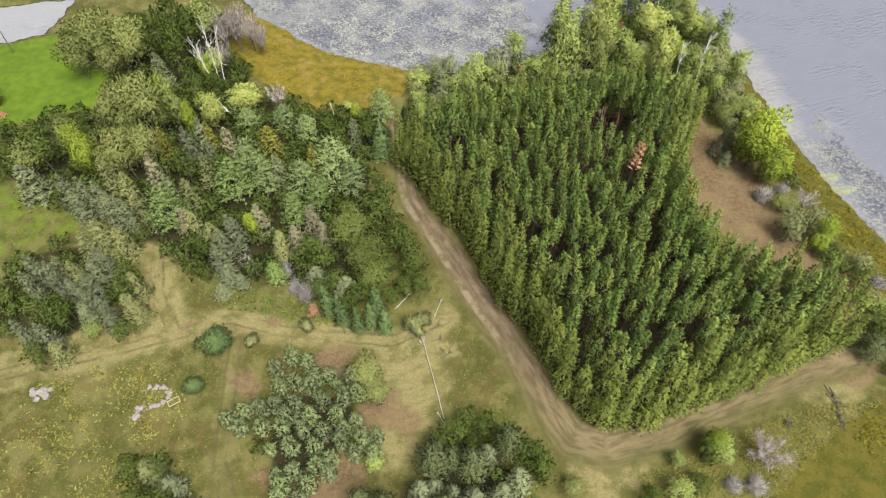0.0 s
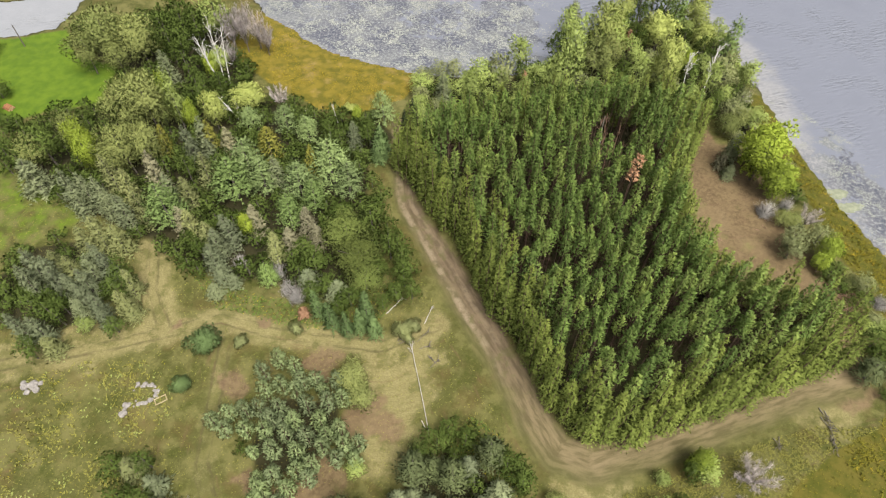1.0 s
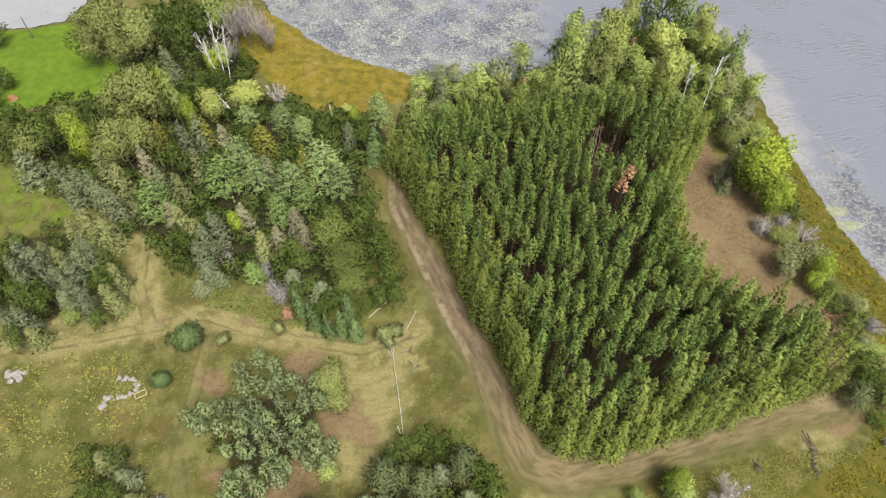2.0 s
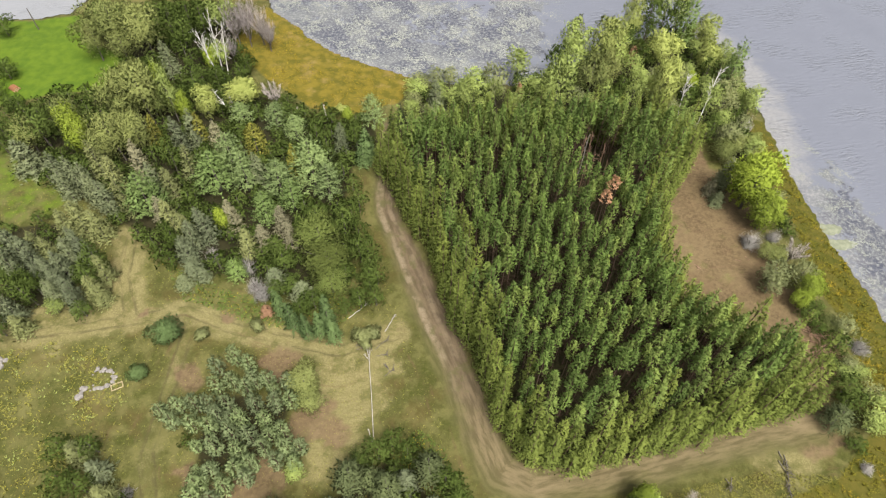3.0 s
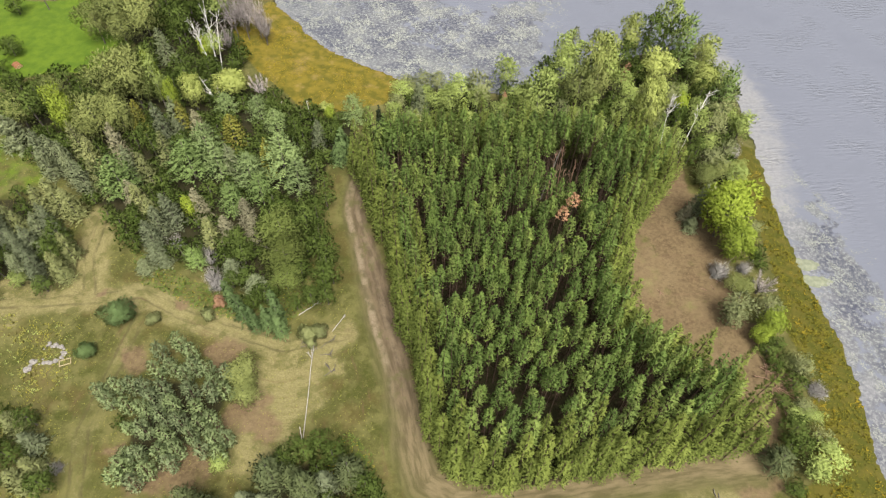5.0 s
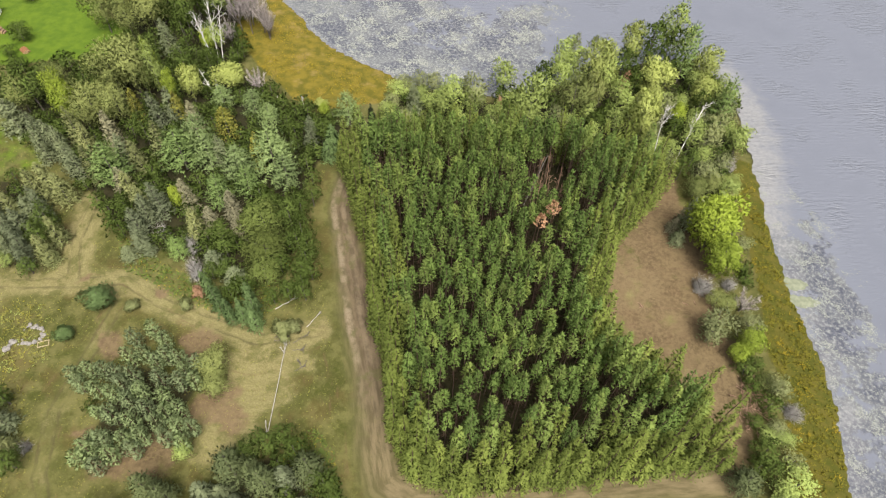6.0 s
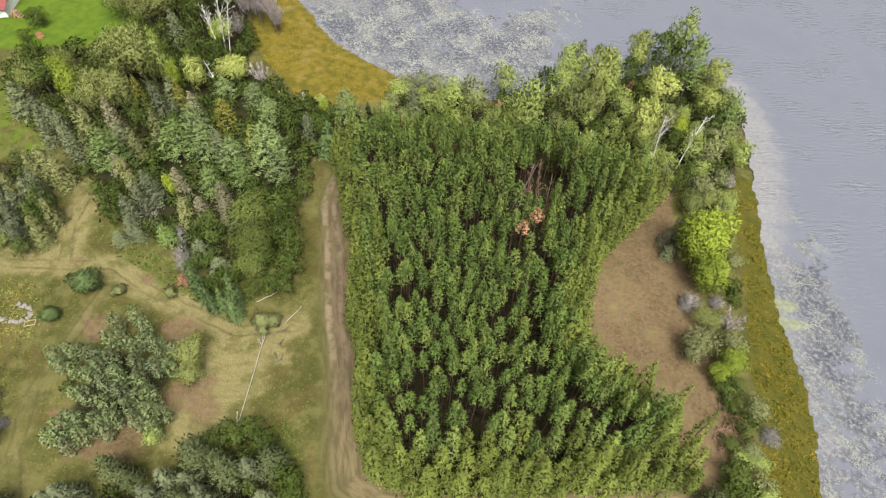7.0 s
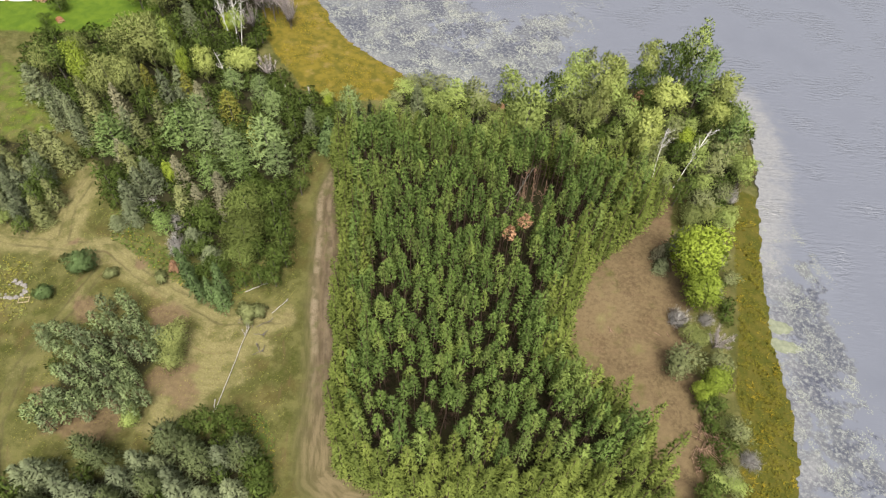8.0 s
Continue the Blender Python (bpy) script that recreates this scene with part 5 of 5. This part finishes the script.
def strew(poly, count, keep=None):
    """Random places inside a polygon."""
    px, py = [p[0] for p in poly], [p[1] for p in poly]
    x, y = rng.uniform(min(px), max(px), count * 3), rng.uniform(min(py), max(py), count * 3)
    ok = inside(x, y, poly)
    if keep is not None:
        ok &= rng.uniform(0, 1, len(x)) < keep(x, y)
    x, y = x[ok][:count], y[ok][:count]
    return np.stack([x, y, ground_height(x, y)], 1)


def cover(name, at, blades, long, wide, loose, leaf, label, lift=1.0):
    up = np.zeros(at.shape) + np.array([0, 0, lift])
    ob = new(name, soup(name, tufts(at - np.array([0, 0, 0.03]), up, blades, long, wide, loose), LEAF[leaf]))
    return tagged(ob, label, "grass", kind="stuff")


def off_lake(x, y):
    return (lake_depth(x, y) < -0.15).astype(float)


def off_track(x, y):
    return off_lake(x, y) * (to_line(x, y, PATH_MAIN)[0] > 3.2) * (to_line(x, y, PATH_MEADOW)[0] > 1.6) * (to_line(x, y, PATH_SOUTH)[0] > 1.6) * (to_line(x, y, PATH_NORTH)[0] > 2.5)


MEADOW = [(-82, 8), (-84, 74), (-58, 68), (-48, 63), (-40, 57), (-24, 50), (-8, 49), (-7, 62), (-12, 82), (-8, 84), (2, 64), (8, 50), (16, 34), (22, 29), (40, 33), (58, 40),
          (46, 25), (43, 8), (20, -8), (-20, -8)]
cover("marsh_grass", strew(MARSH_WEST, 3600, lambda x, y: ramp(wobble(x, y, 4.5, 3) + 0.5 * wobble(x, y, 1.4, 8), -0.5, 0.6) * off_lake(x, y)), 4, 0.36, 0.08, 1.4, "sedge", "ochre sedge covering the wet marsh")
cover("shore_grass", strew(MARSH_EAST, 11000, off_lake), 3, 0.36, 0.07, 1.0, "sedge_green", "olive-gold sedge along the lake shore")
cover("meadow_grass", strew(MEADOW, 16000, off_track), 3, 0.26, 0.08, 1.8, "weed", "short rough grass of the dry meadow")
WEEDY = [(-82, 8), (-80, 36), (-62, 34), (-50, 40), (-36, 41), (-34, 32), (-32, 22), (-26, 14), (-30, 4)]
cover("tall_weeds", strew(WEEDY, 2400, lambda x, y: ramp(wobble(x, y, 3.5, 2), -0.4, 0.5) * off_track(x, y)), 5, 0.45, 0.18, 1.3, "weed", "tall green weeds in patches of the meadow")
FRINGE = [(-40, 57), (-33, 50), (-24, 46.5), (-8, 49), (-4, 54), (-8, 62), (-13, 52), (-26, 53)]
SOUTH_FRINGE = [(4, 30), (8, 35.5), (12, 33), (16, 27), (14, 22), (9, 29)]
EAST_FRINGE = [(28, 26), (44, 33), (57, 37.5), (66, 38), (58, 34), (46, 24), (30, 22)]
bloom = np.concatenate([strew(WEEDY, 1500, lambda x, y: ramp(wobble(x, y, 3.0, 6), -0.1, 0.7) * off_track(x, y)), strew(FRINGE, 700, off_track), strew(SOUTH_FRINGE, 420)])
cover("goldenrod", bloom, 3, 0.2, 0.075, 1.2, "flower", "yellow goldenrod blooming in the weedy meadow")
cover("fringe_weeds", np.concatenate([strew(FRINGE, 900, off_track), strew(SOUTH_FRINGE, 500)]), 5, 0.5, 0.2, 1.2, "dark_leaf", "dense low green weeds beside the tracks")

STRIP_EAST = [(64.5, 104), (66, 92), (68.2, 82), (70, 68), (72.5, 62), (72, 54), (71, 45), (66, 38.5), (58, 34), (62, 28), (86, 28), (84, 45), (83, 60), (80, 73), (75, 84), (72, 95), (70, 106)]
cover("tall_sedge", strew(STRIP_EAST, 5000, lambda x, y: ramp(wobble(x, y, 1.6, 3) + 0.6 * wobble(x, y, 4.0, 7), -0.5, 0.6) * off_lake(x, y)), 5, 0.6, 0.12, 0.9, "sedge_green", "tall olive-gold sedge clumps along the lake shore")
cover("golden_sedge", strew(STRIP_EAST, 1600, lambda x, y: ramp(wobble(x, y, 1.9, 11), 0.0, 0.7) * off_lake(x, y)), 5, 0.6, 0.12, 0.9, "sedge", "golden sedge clumps along the lake shore")
cover("pale_weeds", strew(WEEDY, 1300, lambda x, y: ramp(wobble(x, y, 1.5, 9) + 0.7 * wobble(x, y, 5.0, 4), 0.0, 0.8) * off_track(x, y)), 6, 0.34, 0.12, 1.2, "pale_leaf", "pale yellow-green weed clumps in the meadow")
cover("bank_weeds", strew(EAST_FRINGE, 3000, off_track), 5, 0.4, 0.1, 1.3, "weed", "olive-green weeds on the marsh bank")

# ---- on the water ----


def pads(name, poly, count, keep, low, high, label, leaf="pad"):
    px, py = [p[0] for p in poly], [p[1] for p in poly]
    x, y = rng.uniform(min(px), max(px), count * 6), rng.uniform(min(py), max(py), count * 6)
    ok = inside(x, y, poly) & (lake_depth(x, y) > 0.5) & (rng.uniform(0, 1, len(x)) < keep(x, y))
    x, y = x[ok][:count], y[ok][:count]
    k = len(x)
    ang = np.arange(6)[None, :] * math.pi / 3 + rng.uniform(0, 6.283, (k, 1))
    r = rng.uniform(low, high, (k, 1)) * rng.uniform(0.65, 1.25, (k, 6))
    rim = np.stack([x[:, None] + np.cos(ang) * r, y[:, None] + np.sin(ang) * r * rng.uniform(0.5, 1, (k, 1)), 0.012 + rng.uniform(0, 0.03, (k, 6))], 2)
    i = np.arange(k)[:, None] * 6
    f = np.concatenate([i + np.array([[0, 1, 2]]), i + np.array([[0, 2, 3]]), i + np.array([[0, 3, 4]]), i + np.array([[0, 4, 5]])])
    return tagged(new(name, mesh_of(name, rim.reshape(-1, 3), f, LEAF[leaf])), label, "water plants", kind="stuff")


NORTH_BAY = [(-60, 150), (-45, 131), (-24, 117), (-6, 112), (10, 112), (26, 126), (34, 150), (20, 175), (-50, 190)]
EAST_BELT = [(64, 112), (68, 96), (72, 80), (78, 66), (80, 45), (92, 45), (93, 66), (90, 82), (84, 96), (74, 108)]


def in_bay(x, y):
    hole = (np.hypot((x + 9.5) / 3.4, (y - 126.5) / 2.2) > 1) * (np.hypot((x + 13) / 5, (y - 118.5) / 1.4) > 1)
    return hole * ramp(wobble(x, y, 3.2, 1) + 0.7 * wobble(x, y, 1.1, 4) + 0.25, 0.0, 0.9) * weed_cover(x, y)


def in_belt(x, y):
    return ramp(wobble(x, y, 2.6, 7) + 0.8 * wobble(x, y, 0.9, 3), 0.1, 0.9) * (1 - ramp(depth_in(x, y, LAKE), 9, 15))


pads("lily_pads", NORTH_BAY, 20000, in_bay, 0.07, 0.19, "pale grey-green lily pads floating in the bay")
pads("shore_lily_pads", EAST_BELT, 9000, in_belt, 0.05, 0.12, "pale floating lily pads off the east shore")


def mat(name, x, y, a, b, turn, label):
    """A floating algae mat: a thin uneven disc, thicker in the middle."""
    bm = bmesh.new()
    rings = 7
    rows = []
    for i in range(1, rings + 1):
        row = []
        for k in range(36):
            w = k / 36 * 2 * math.pi
            f = i / rings * (1 + 0.10 * math.sin(3 * w + turn) + 0.07 * math.sin(7 * w) + 0.05 * math.sin(13 * w + 1))
            u, v = a * f * math.cos(w), b * f * math.sin(w)
            row.append(bm.verts.new((u * math.cos(turn) - v * math.sin(turn), u * math.sin(turn) + v * math.cos(turn), 0.06 * (1 - (i / rings) ** 2) - 0.01 + 0.012 * math.sin(5 * u) * math.cos(6 * v))))
        rows.append(row)
    for p, q in zip(rows, rows[1:]):
        for k in range(36):
            bm.faces.new((p[k], p[k - 1], q[k - 1], q[k])).smooth = True
    bm.faces.new(rows[0][::-1])
    bmesh.ops.recalc_face_normals(bm, faces=bm.faces)
    me = bpy.data.meshes.new(name)
    bm.to_mesh(me)
    me.materials.append(algae)
    ob = new(name, me)
    ob.location = (x, y, 0.01)
    return tagged(ob, label, "water plants", "algae mats")


algae = rough_stuff("algae", (0.11, 0.12, 0.085), (0.18, 0.19, 0.135), 1.2)
mat("algae_mat", 74.4, 84.0, 2.3, 1.3, 0.1, "pale green algae mat floating by the shore")
mat("algae_mat", 75.6, 80.7, 2.9, 1.2, 0.15, "pale green algae mat floating by the shore")

# ---- dead wood ----


def on_ground(x, y, up=0.0):
    return np.array([x, y, height_at(x, y) + up])


def wood(name, a, b, r0, r1, material_, label, category="log", sag=0.0, twigs=0, reach=1.5, group="", first=0.45):
    """A trunk from a to b, a thing with its branches as parts."""
    a, b = np.array(a, float), np.array(b, float)
    base = new(name)
    base.location = a
    k = 6
    u = np.linspace(0, 1, k)[:, None]
    pts = (b - a) * u + rng.normal(0, 0.04, (k, 3)) * (u > 0) * (u < 1) - np.array([0, 0, sag]) * np.sin(u * math.pi)
    part("trunk", tubes("trunk", [tube(pts, np.linspace(r0, r1, k), 8)], material_), base)
    way = unit(b - a)
    for i in range(twigs):
        s = rng.uniform(first, 0.98)
        at = (b - a) * s
        out = unit(way * 0.8 + rng.normal(0, 0.5, 3) + np.array([0, 0, 0.25]))
        long = reach * rng.uniform(0.5, 1.1) * (1.3 - s * 0.6)
        mid = at + out * long * 0.5 + rng.normal(0, 0.06, 3)
        tip = at + out * long + np.array([0, 0, 0.15 * long])
        fork = [tube([at, mid, tip], [r1 * 0.9 + 0.02, 0.035, 0.012], 5)]
        for _ in range(3):
            o = unit(out + rng.normal(0, 0.5, 3))
            q = at + (tip - at) * rng.uniform(0.35, 0.9)
            fork.append(tube([q, q + o * long * 0.25, q + o * long * 0.45 + np.array([0, 0, 0.05])], [0.028, 0.018, 0.008], 4))
        part("branch", tubes("branch", fork, material_), base)
    return tagged(base, label, category, group)


wood("fallen_birch", on_ground(2.1, 32.8, 0.15), on_ground(-1.5, 45.6, 0.3), 0.058, 0.045, bark_fallen, "long white fallen birch lying on dry grass", twigs=6, reach=1.8, sag=-0.08, first=0.88)
wood("birch_log", on_ground(1.0, 34.2, 0.12), on_ground(2.2, 32.2, 0.12), 0.07, 0.055, bark_fallen, "short pale birch log beside the fallen birch")
wood("fallen_pole", on_ground(-6.2, 51.2, 0.15), on_ground(-3.9, 54.3, 0.35), 0.08, 0.05, bark_fallen, "thin fallen grey trunk in the weeds", twigs=2)
wood("fallen_pole", on_ground(0.0, 49.8, 0.15), on_ground(1.0, 53.0, 0.4), 0.06, 0.04, bark_fallen, "thin fallen pale trunk near the track", twigs=2)
for x, y, dx, dy in ((-1.2, 46.3, -1.6, 2.2), (-0.8, 46.6, 1.5, 2.0), (-0.4, 45.5, 1.8, 0.6), (-1.6, 46, -2.2, 0.8), (1.5, 42.5, 1.2, 1.2), (2.4, 43.2, -0.9, 0.7)):
    wood("dead_branch", on_ground(x, y, 0.1), on_ground(x + dx, y + dy, 0.4), 0.05, 0.02, bark_grey, "grey dead branch on the dry grass", "branch", twigs=4, reach=1.0, group="dead branches round the birch")
for x, y, dx, dy in ((65.2, 62.8, 1.6, -1.8), (65.9, 61.6, 1.4, -2.2), (66.4, 60.4, 1.2, -2.4), (66.8, 59.0, -0.4, -2.4), (66.2, 57.6, 0.8, -2.0), (67.2, 64.4, -0.9, -1.6), (66.9, 56.0, -0.6, -2.2), (65.0, 60.8, 1.8, -0.8), (67.3, 58.2, -1.7, -1.2)):
    wood("brush_branch", on_ground(x, y, 0.15), on_ground(x + dx, y + dy, rng.uniform(0.2, 0.7)), 0.06, 0.025, dead_wood, "brown dead branch piled by the shore", "branch", twigs=5, reach=1.1, group="brush along the clearing")
for k in range(26):
    x, y = 65.0 + 2.2 * rng.uniform() + 0.05 * k, 63.6 - 0.32 * k + rng.normal(0, 0.5)
    w, long = rng.normal(-1.1, 0.7), rng.uniform(1.4, 2.8)
    wood("brush_branch", on_ground(x, y, 0.15), on_ground(x + math.cos(w) * long, y + math.sin(w) * long, rng.uniform(0.2, 0.8)), 0.06, 0.025, dead_wood, "brown dead branch piled by the shore", "branch", twigs=4, reach=1.0, group="brush along the clearing")
for x, y, dx, dy in ((57.9, 40.3, 0.4, -2.2), (58.5, 39.9, 0.2, -2.6), (57.6, 38.9, 0.9, -2.2), (58.6, 37.6, -0.5, -2.6), (58.1, 36.4, 0.2, -2.5), (50.0, 35.2, 0.6, -1.4), (50.8, 35.4, -0.4, -1.6)):
    wood("brush_branch", on_ground(x, y, 0.15), on_ground(x + dx, y + dy, rng.uniform(0.2, 0.6)), 0.07, 0.03, bark_grey, "grey dead branch at the marsh edge", "branch", twigs=5, reach=1.2, group="brush at the marsh edge")
for x, y, dx, dy in ((56.2, 73.4, 1.0, -0.3), (58.0, 74.4, 0.5, -0.9), (58.8, 75.2, 0.4, 1.1), (49.2, 71.2, 0.9, -0.8), (50.2, 70.4, -0.8, 0.6), (49.6, 70.2, 0.6, 0.7)):
    wood("stick", on_ground(x, y, 0.06), on_ground(x + dx, y + dy, 0.1), 0.05, 0.03, dead_wood, "pale stick lying in the bare clearing", "branch", twigs=1, reach=0.5, group="sticks in the clearing")

# dead and bare standing trees
wood("bare_birch", on_ground(-47.5, 105.5, -0.1), (-49.0, 109.0, 12.5), 0.13, 0.05, bark_birch, "white leafless birch above the thicket", "tree", twigs=18, reach=3.2, first=0.3)
wood("bare_birch", on_ground(-48.3, 105.0, -0.1), (-51.3, 106.5, 11.5), 0.12, 0.05, bark_birch, "white leafless birch with forked limbs", "tree", twigs=16, reach=2.8, first=0.3)
wood("bare_birch", on_ground(-46.8, 105.9, -0.1), (-47.0, 110.0, 12.0), 0.11, 0.05, bark_birch, "slim white leafless birch by the marsh", "tree", twigs=14, reach=2.6, first=0.3)
wood("broken_birch", on_ground(-40.0, 93.0, 0.2), (-45.8, 96.5, 5.5), 0.11, 0.04, bark_birch, "white broken birch leaning over the thicket", "tree", twigs=6, reach=2.0)
wood("broken_birch", on_ground(-39.6, 93.4, 0.2), (-42.6, 96.8, 4.5), 0.09, 0.03, bark_birch, "white broken birch leaning over the thicket", "tree", twigs=5, reach=1.6)
wood("birch_snag", on_ground(-21.4, 95.0, -0.1), (-22.6, 96.6, 4.6), 0.09, 0.04, bark_birch, "short white birch snag by the marsh", "tree", twigs=3, reach=1.0)
wood("birch_snag", on_ground(-28.3, 96.3, -0.1), (-28.0, 96.0, 3.6), 0.08, 0.04, bark_birch, "short pale birch snag by the marsh", "tree", twigs=2, reach=0.8)
wood("bare_birch", on_ground(48.0, 104.5, -0.1), (46.9, 105.8, 13.2), 0.11, 0.05, bark_birch, "white leafless birch between green crowns", "tree", twigs=18, reach=2.6, first=0.5)
wood("leaning_birch", on_ground(51.8, 104.6, -0.1), (54.3, 111.8, 12.0), 0.10, 0.05, bark_birch, "pale birch trunk leaning over the shore trees", "tree", twigs=14, reach=2.2, first=0.5)
wood("leaning_dead_pine", (27.2, 78.4, 9.0), (28.9, 87.2, 13.0), 0.10, 0.04, bark_grey, "grey dead pine leaning across the gap", "tree", twigs=3, reach=1.4)
for x, y, h in ((29.0, 83.6, 12.5), (30.6, 84.4, 11.0), (28.2, 85.6, 13.0), (31.8, 86.2, 12.0), (30.0, 87.2, 13.5), (32.4, 83.4, 10.5)):
    wood("dead_pine", on_ground(x, y, -0.1), (x + rng.normal(0, 0.3), y + rng.normal(0, 0.3), h), 0.12, 0.04, dead_wood, "bare brown dead pine in a gap", "tree", twigs=14, reach=1.3, group="dead pines in the gap")

# ---- stones, pallet, pole, house ----


def boulder(name, r):
    bm = bmesh.new()
    bmesh.ops.create_icosphere(bm, subdivisions=2, radius=r)
    off = rng.uniform(0, 10)
    for v in bm.verts:
        d = v.co.normalized()
        v.co *= 1 + 0.22 * noise.noise(d * 1.4 + Vector((off, 0, 0))) + 0.10 * noise.noise(d * 3.5 + Vector((0, off, 0)))
        v.co.z *= 0.62
    me = bpy.data.meshes.new(name)
    bm.to_mesh(me)
    me.materials.append(stone)
    return me


def rock_pile(x, y, spots_, label):
    base = new("rock_pile")
    base.location = on_ground(x, y)
    for dx, dy, r in spots_:
        st = part("stone", boulder("stone", r), base)
        st.location = (dx, dy, height_at(x + dx, y + dy) - height_at(x, y) + r * 0.3)
        st.rotation_euler = (0, 0, rng.uniform(0, 6))
    return tagged(base, label, "rock pile")


rock_pile(-56.0, 35.2, [(0.2, 0.2, 0.75), (-1.0, -0.1, 0.6), (0.9, -0.5, 0.5), (-0.3, -0.9, 0.45), (1.1, 0.6, 0.4), (-1.5, 0.5, 0.4)], "pile of pale field stones in the meadow")
arc = [(1.9 * math.cos(w) + rng.normal(0, 0.2), 1.5 * math.sin(w) + rng.normal(0, 0.2), rng.uniform(0.14, 0.34)) for w in np.linspace(2.6, -1.9, 40)]
rock_pile(-39.6, 35.4, arc, "curved row of grey field stones in weeds")
rock_pile(-41.3, 33.0, [(rng.normal(0, 0.35), rng.normal(0, 0.75), rng.uniform(0.25, 0.5)) for _ in range(9)], "small heap of pale field stones")


def box(w, d, h, x=0, y=0, z=0):
    """A box with softened edges."""
    bm = bmesh.new()
    bmesh.ops.create_cube(bm, size=1)
    for v in bm.verts:
        v.co = Vector((v.co.x * w, v.co.y * d, v.co.z * h))
    bmesh.ops.bevel(bm, geom=bm.edges[:], offset=min(w, d, h) * 0.12, segments=1, affect="EDGES")
    bmesh.ops.translate(bm, verts=bm.verts, vec=(x, y, z))
    return bm


def piece(name, bm, mat_, parent, label=""):
    me = bpy.data.meshes.new(name)
    bm.to_mesh(me)
    me.materials.append(mat_)
    return part(name, me, parent, label)


pallet = new("wooden_frame")
pallet.matrix_basis = pose(-36.8, 34.7, height_at(-36.8, 34.7) + 0.06, 0, 0, 35)
for w, d, x, y in ((1.7, 0.12, 0, 0.45), (1.7, 0.12, 0, -0.45), (0.12, 0.78, 0.79, 0), (0.12, 0.78, -0.79, 0)):
    piece("plank", box(w, d, 0.1, x, y, 0), raw_plank, pallet)
tagged(pallet, "pale empty wooden frame lying in weeds", "frame")

pole = new("utility_pole")
pole.location = on_ground(-97.5, 116.1)
part("pole", tubes("pole", [tube([(0, 0, -0.4), (0, 0, 2.5), (0.05, 0, 5.5)], [0.13, 0.12, 0.09], 8)], bark_grey), pole)
tagged(pole, "weathered grey wooden pole on the lawn", "pole")



def log_pile(x, y, turn, rows, long, r, label, barks):
    """Cut logs stacked in rows; each log has its pale sawn end."""
    pile = new("log_heap")
    pile.matrix_basis = pose(x, y, height_at(x, y), 0, 0, turn)
    for level in range(rows):
        for k in range(rows + 2 - level):
            u, z = (k - (rows + 1 - level) / 2) * r * 2.05 + rng.normal(0, 0.03), r * (0.95 + 1.75 * level)
            lie = rng.normal(0, 0.12)
            log = part("log", tubes("log", [tube([(u, lie - long / 2, z), (u + rng.normal(0, 0.03), lie, z), (u, lie + long / 2, z)], [r, r * 1.02, r * 0.95], 10)], barks), pile)
            for end in (-1, 1):
                bm = bmesh.new()
                bmesh.ops.create_circle(bm, cap_ends=True, segments=10, radius=r * 0.93)
                bmesh.ops.rotate(bm, verts=bm.verts, matrix=Matrix.Rotation(radians(90) * end, 3, "X"))
                bmesh.ops.translate(bm, verts=bm.verts, vec=(u, lie + end * long * 0.497, z))
                piece("cut_end", bm, cut_wood, log, "pale sawn end")
    return tagged(pile, label, "log heap", "log heaps on the lawn")


log_pile(-89.9, 94.6, 65, 2, 1.9, 0.2, "low heap of reddish-brown logs on the lawn", rust_wood)
log_pile(-99.9, 98.4, 10, 4, 1.0, 0.24, "stack of thick cut logs beside the cottage", dead_wood)

house = new("house")
house.matrix_basis = pose(-107.9, 99.7, height_at(-107.9, 99.7), 0, 0, 25)
for w, d, x, y in ((9.0, 0.25, 0, -4.4), (9.0, 0.25, 0, 4.4), (0.25, 8.5, 4.37, 0), (0.25, 8.5, -4.37, 0)):
    piece("wall", box(w, d, 2.6, x, y, 1.3), white_wall, house)
for tilt in (-1, 1):
    slope = piece("roof", box(10.2, 5.5, 0.16), roof_mat, house, "maroon shingle roof slope")
    slope.matrix_basis = pose(0, tilt * -2.55, 3.42, tilt * 24.0, 0, 0)
for x in (4.37, -4.37):
    bm = bmesh.new()
    ends = [bm.verts.new((x + dx, y, z)) for dx in (-0.12, 0.12) for y, z in ((-4.5, 2.6), (4.5, 2.6), (0, 4.4))]
    for f in ((0, 1, 2), (3, 5, 4), (0, 3, 4, 1), (1, 4, 5, 2), (2, 5, 3, 0)):
        bm.faces.new([ends[i] for i in f])
    bmesh.ops.recalc_face_normals(bm, faces=bm.faces)
    piece("gable", bm, white_wall, house)
for x in (2.6, 0.6, -3.2):
    piece("window", box(1.2, 0.1, 1.0, x, -4.54, 1.5), dark_glass, house)
piece("door", box(0.95, 0.1, 2.05, -1.4, -4.54, 1.03), raw_plank, house)
tagged(house, "white-sided cottage with a maroon roof by the lawn", "house")
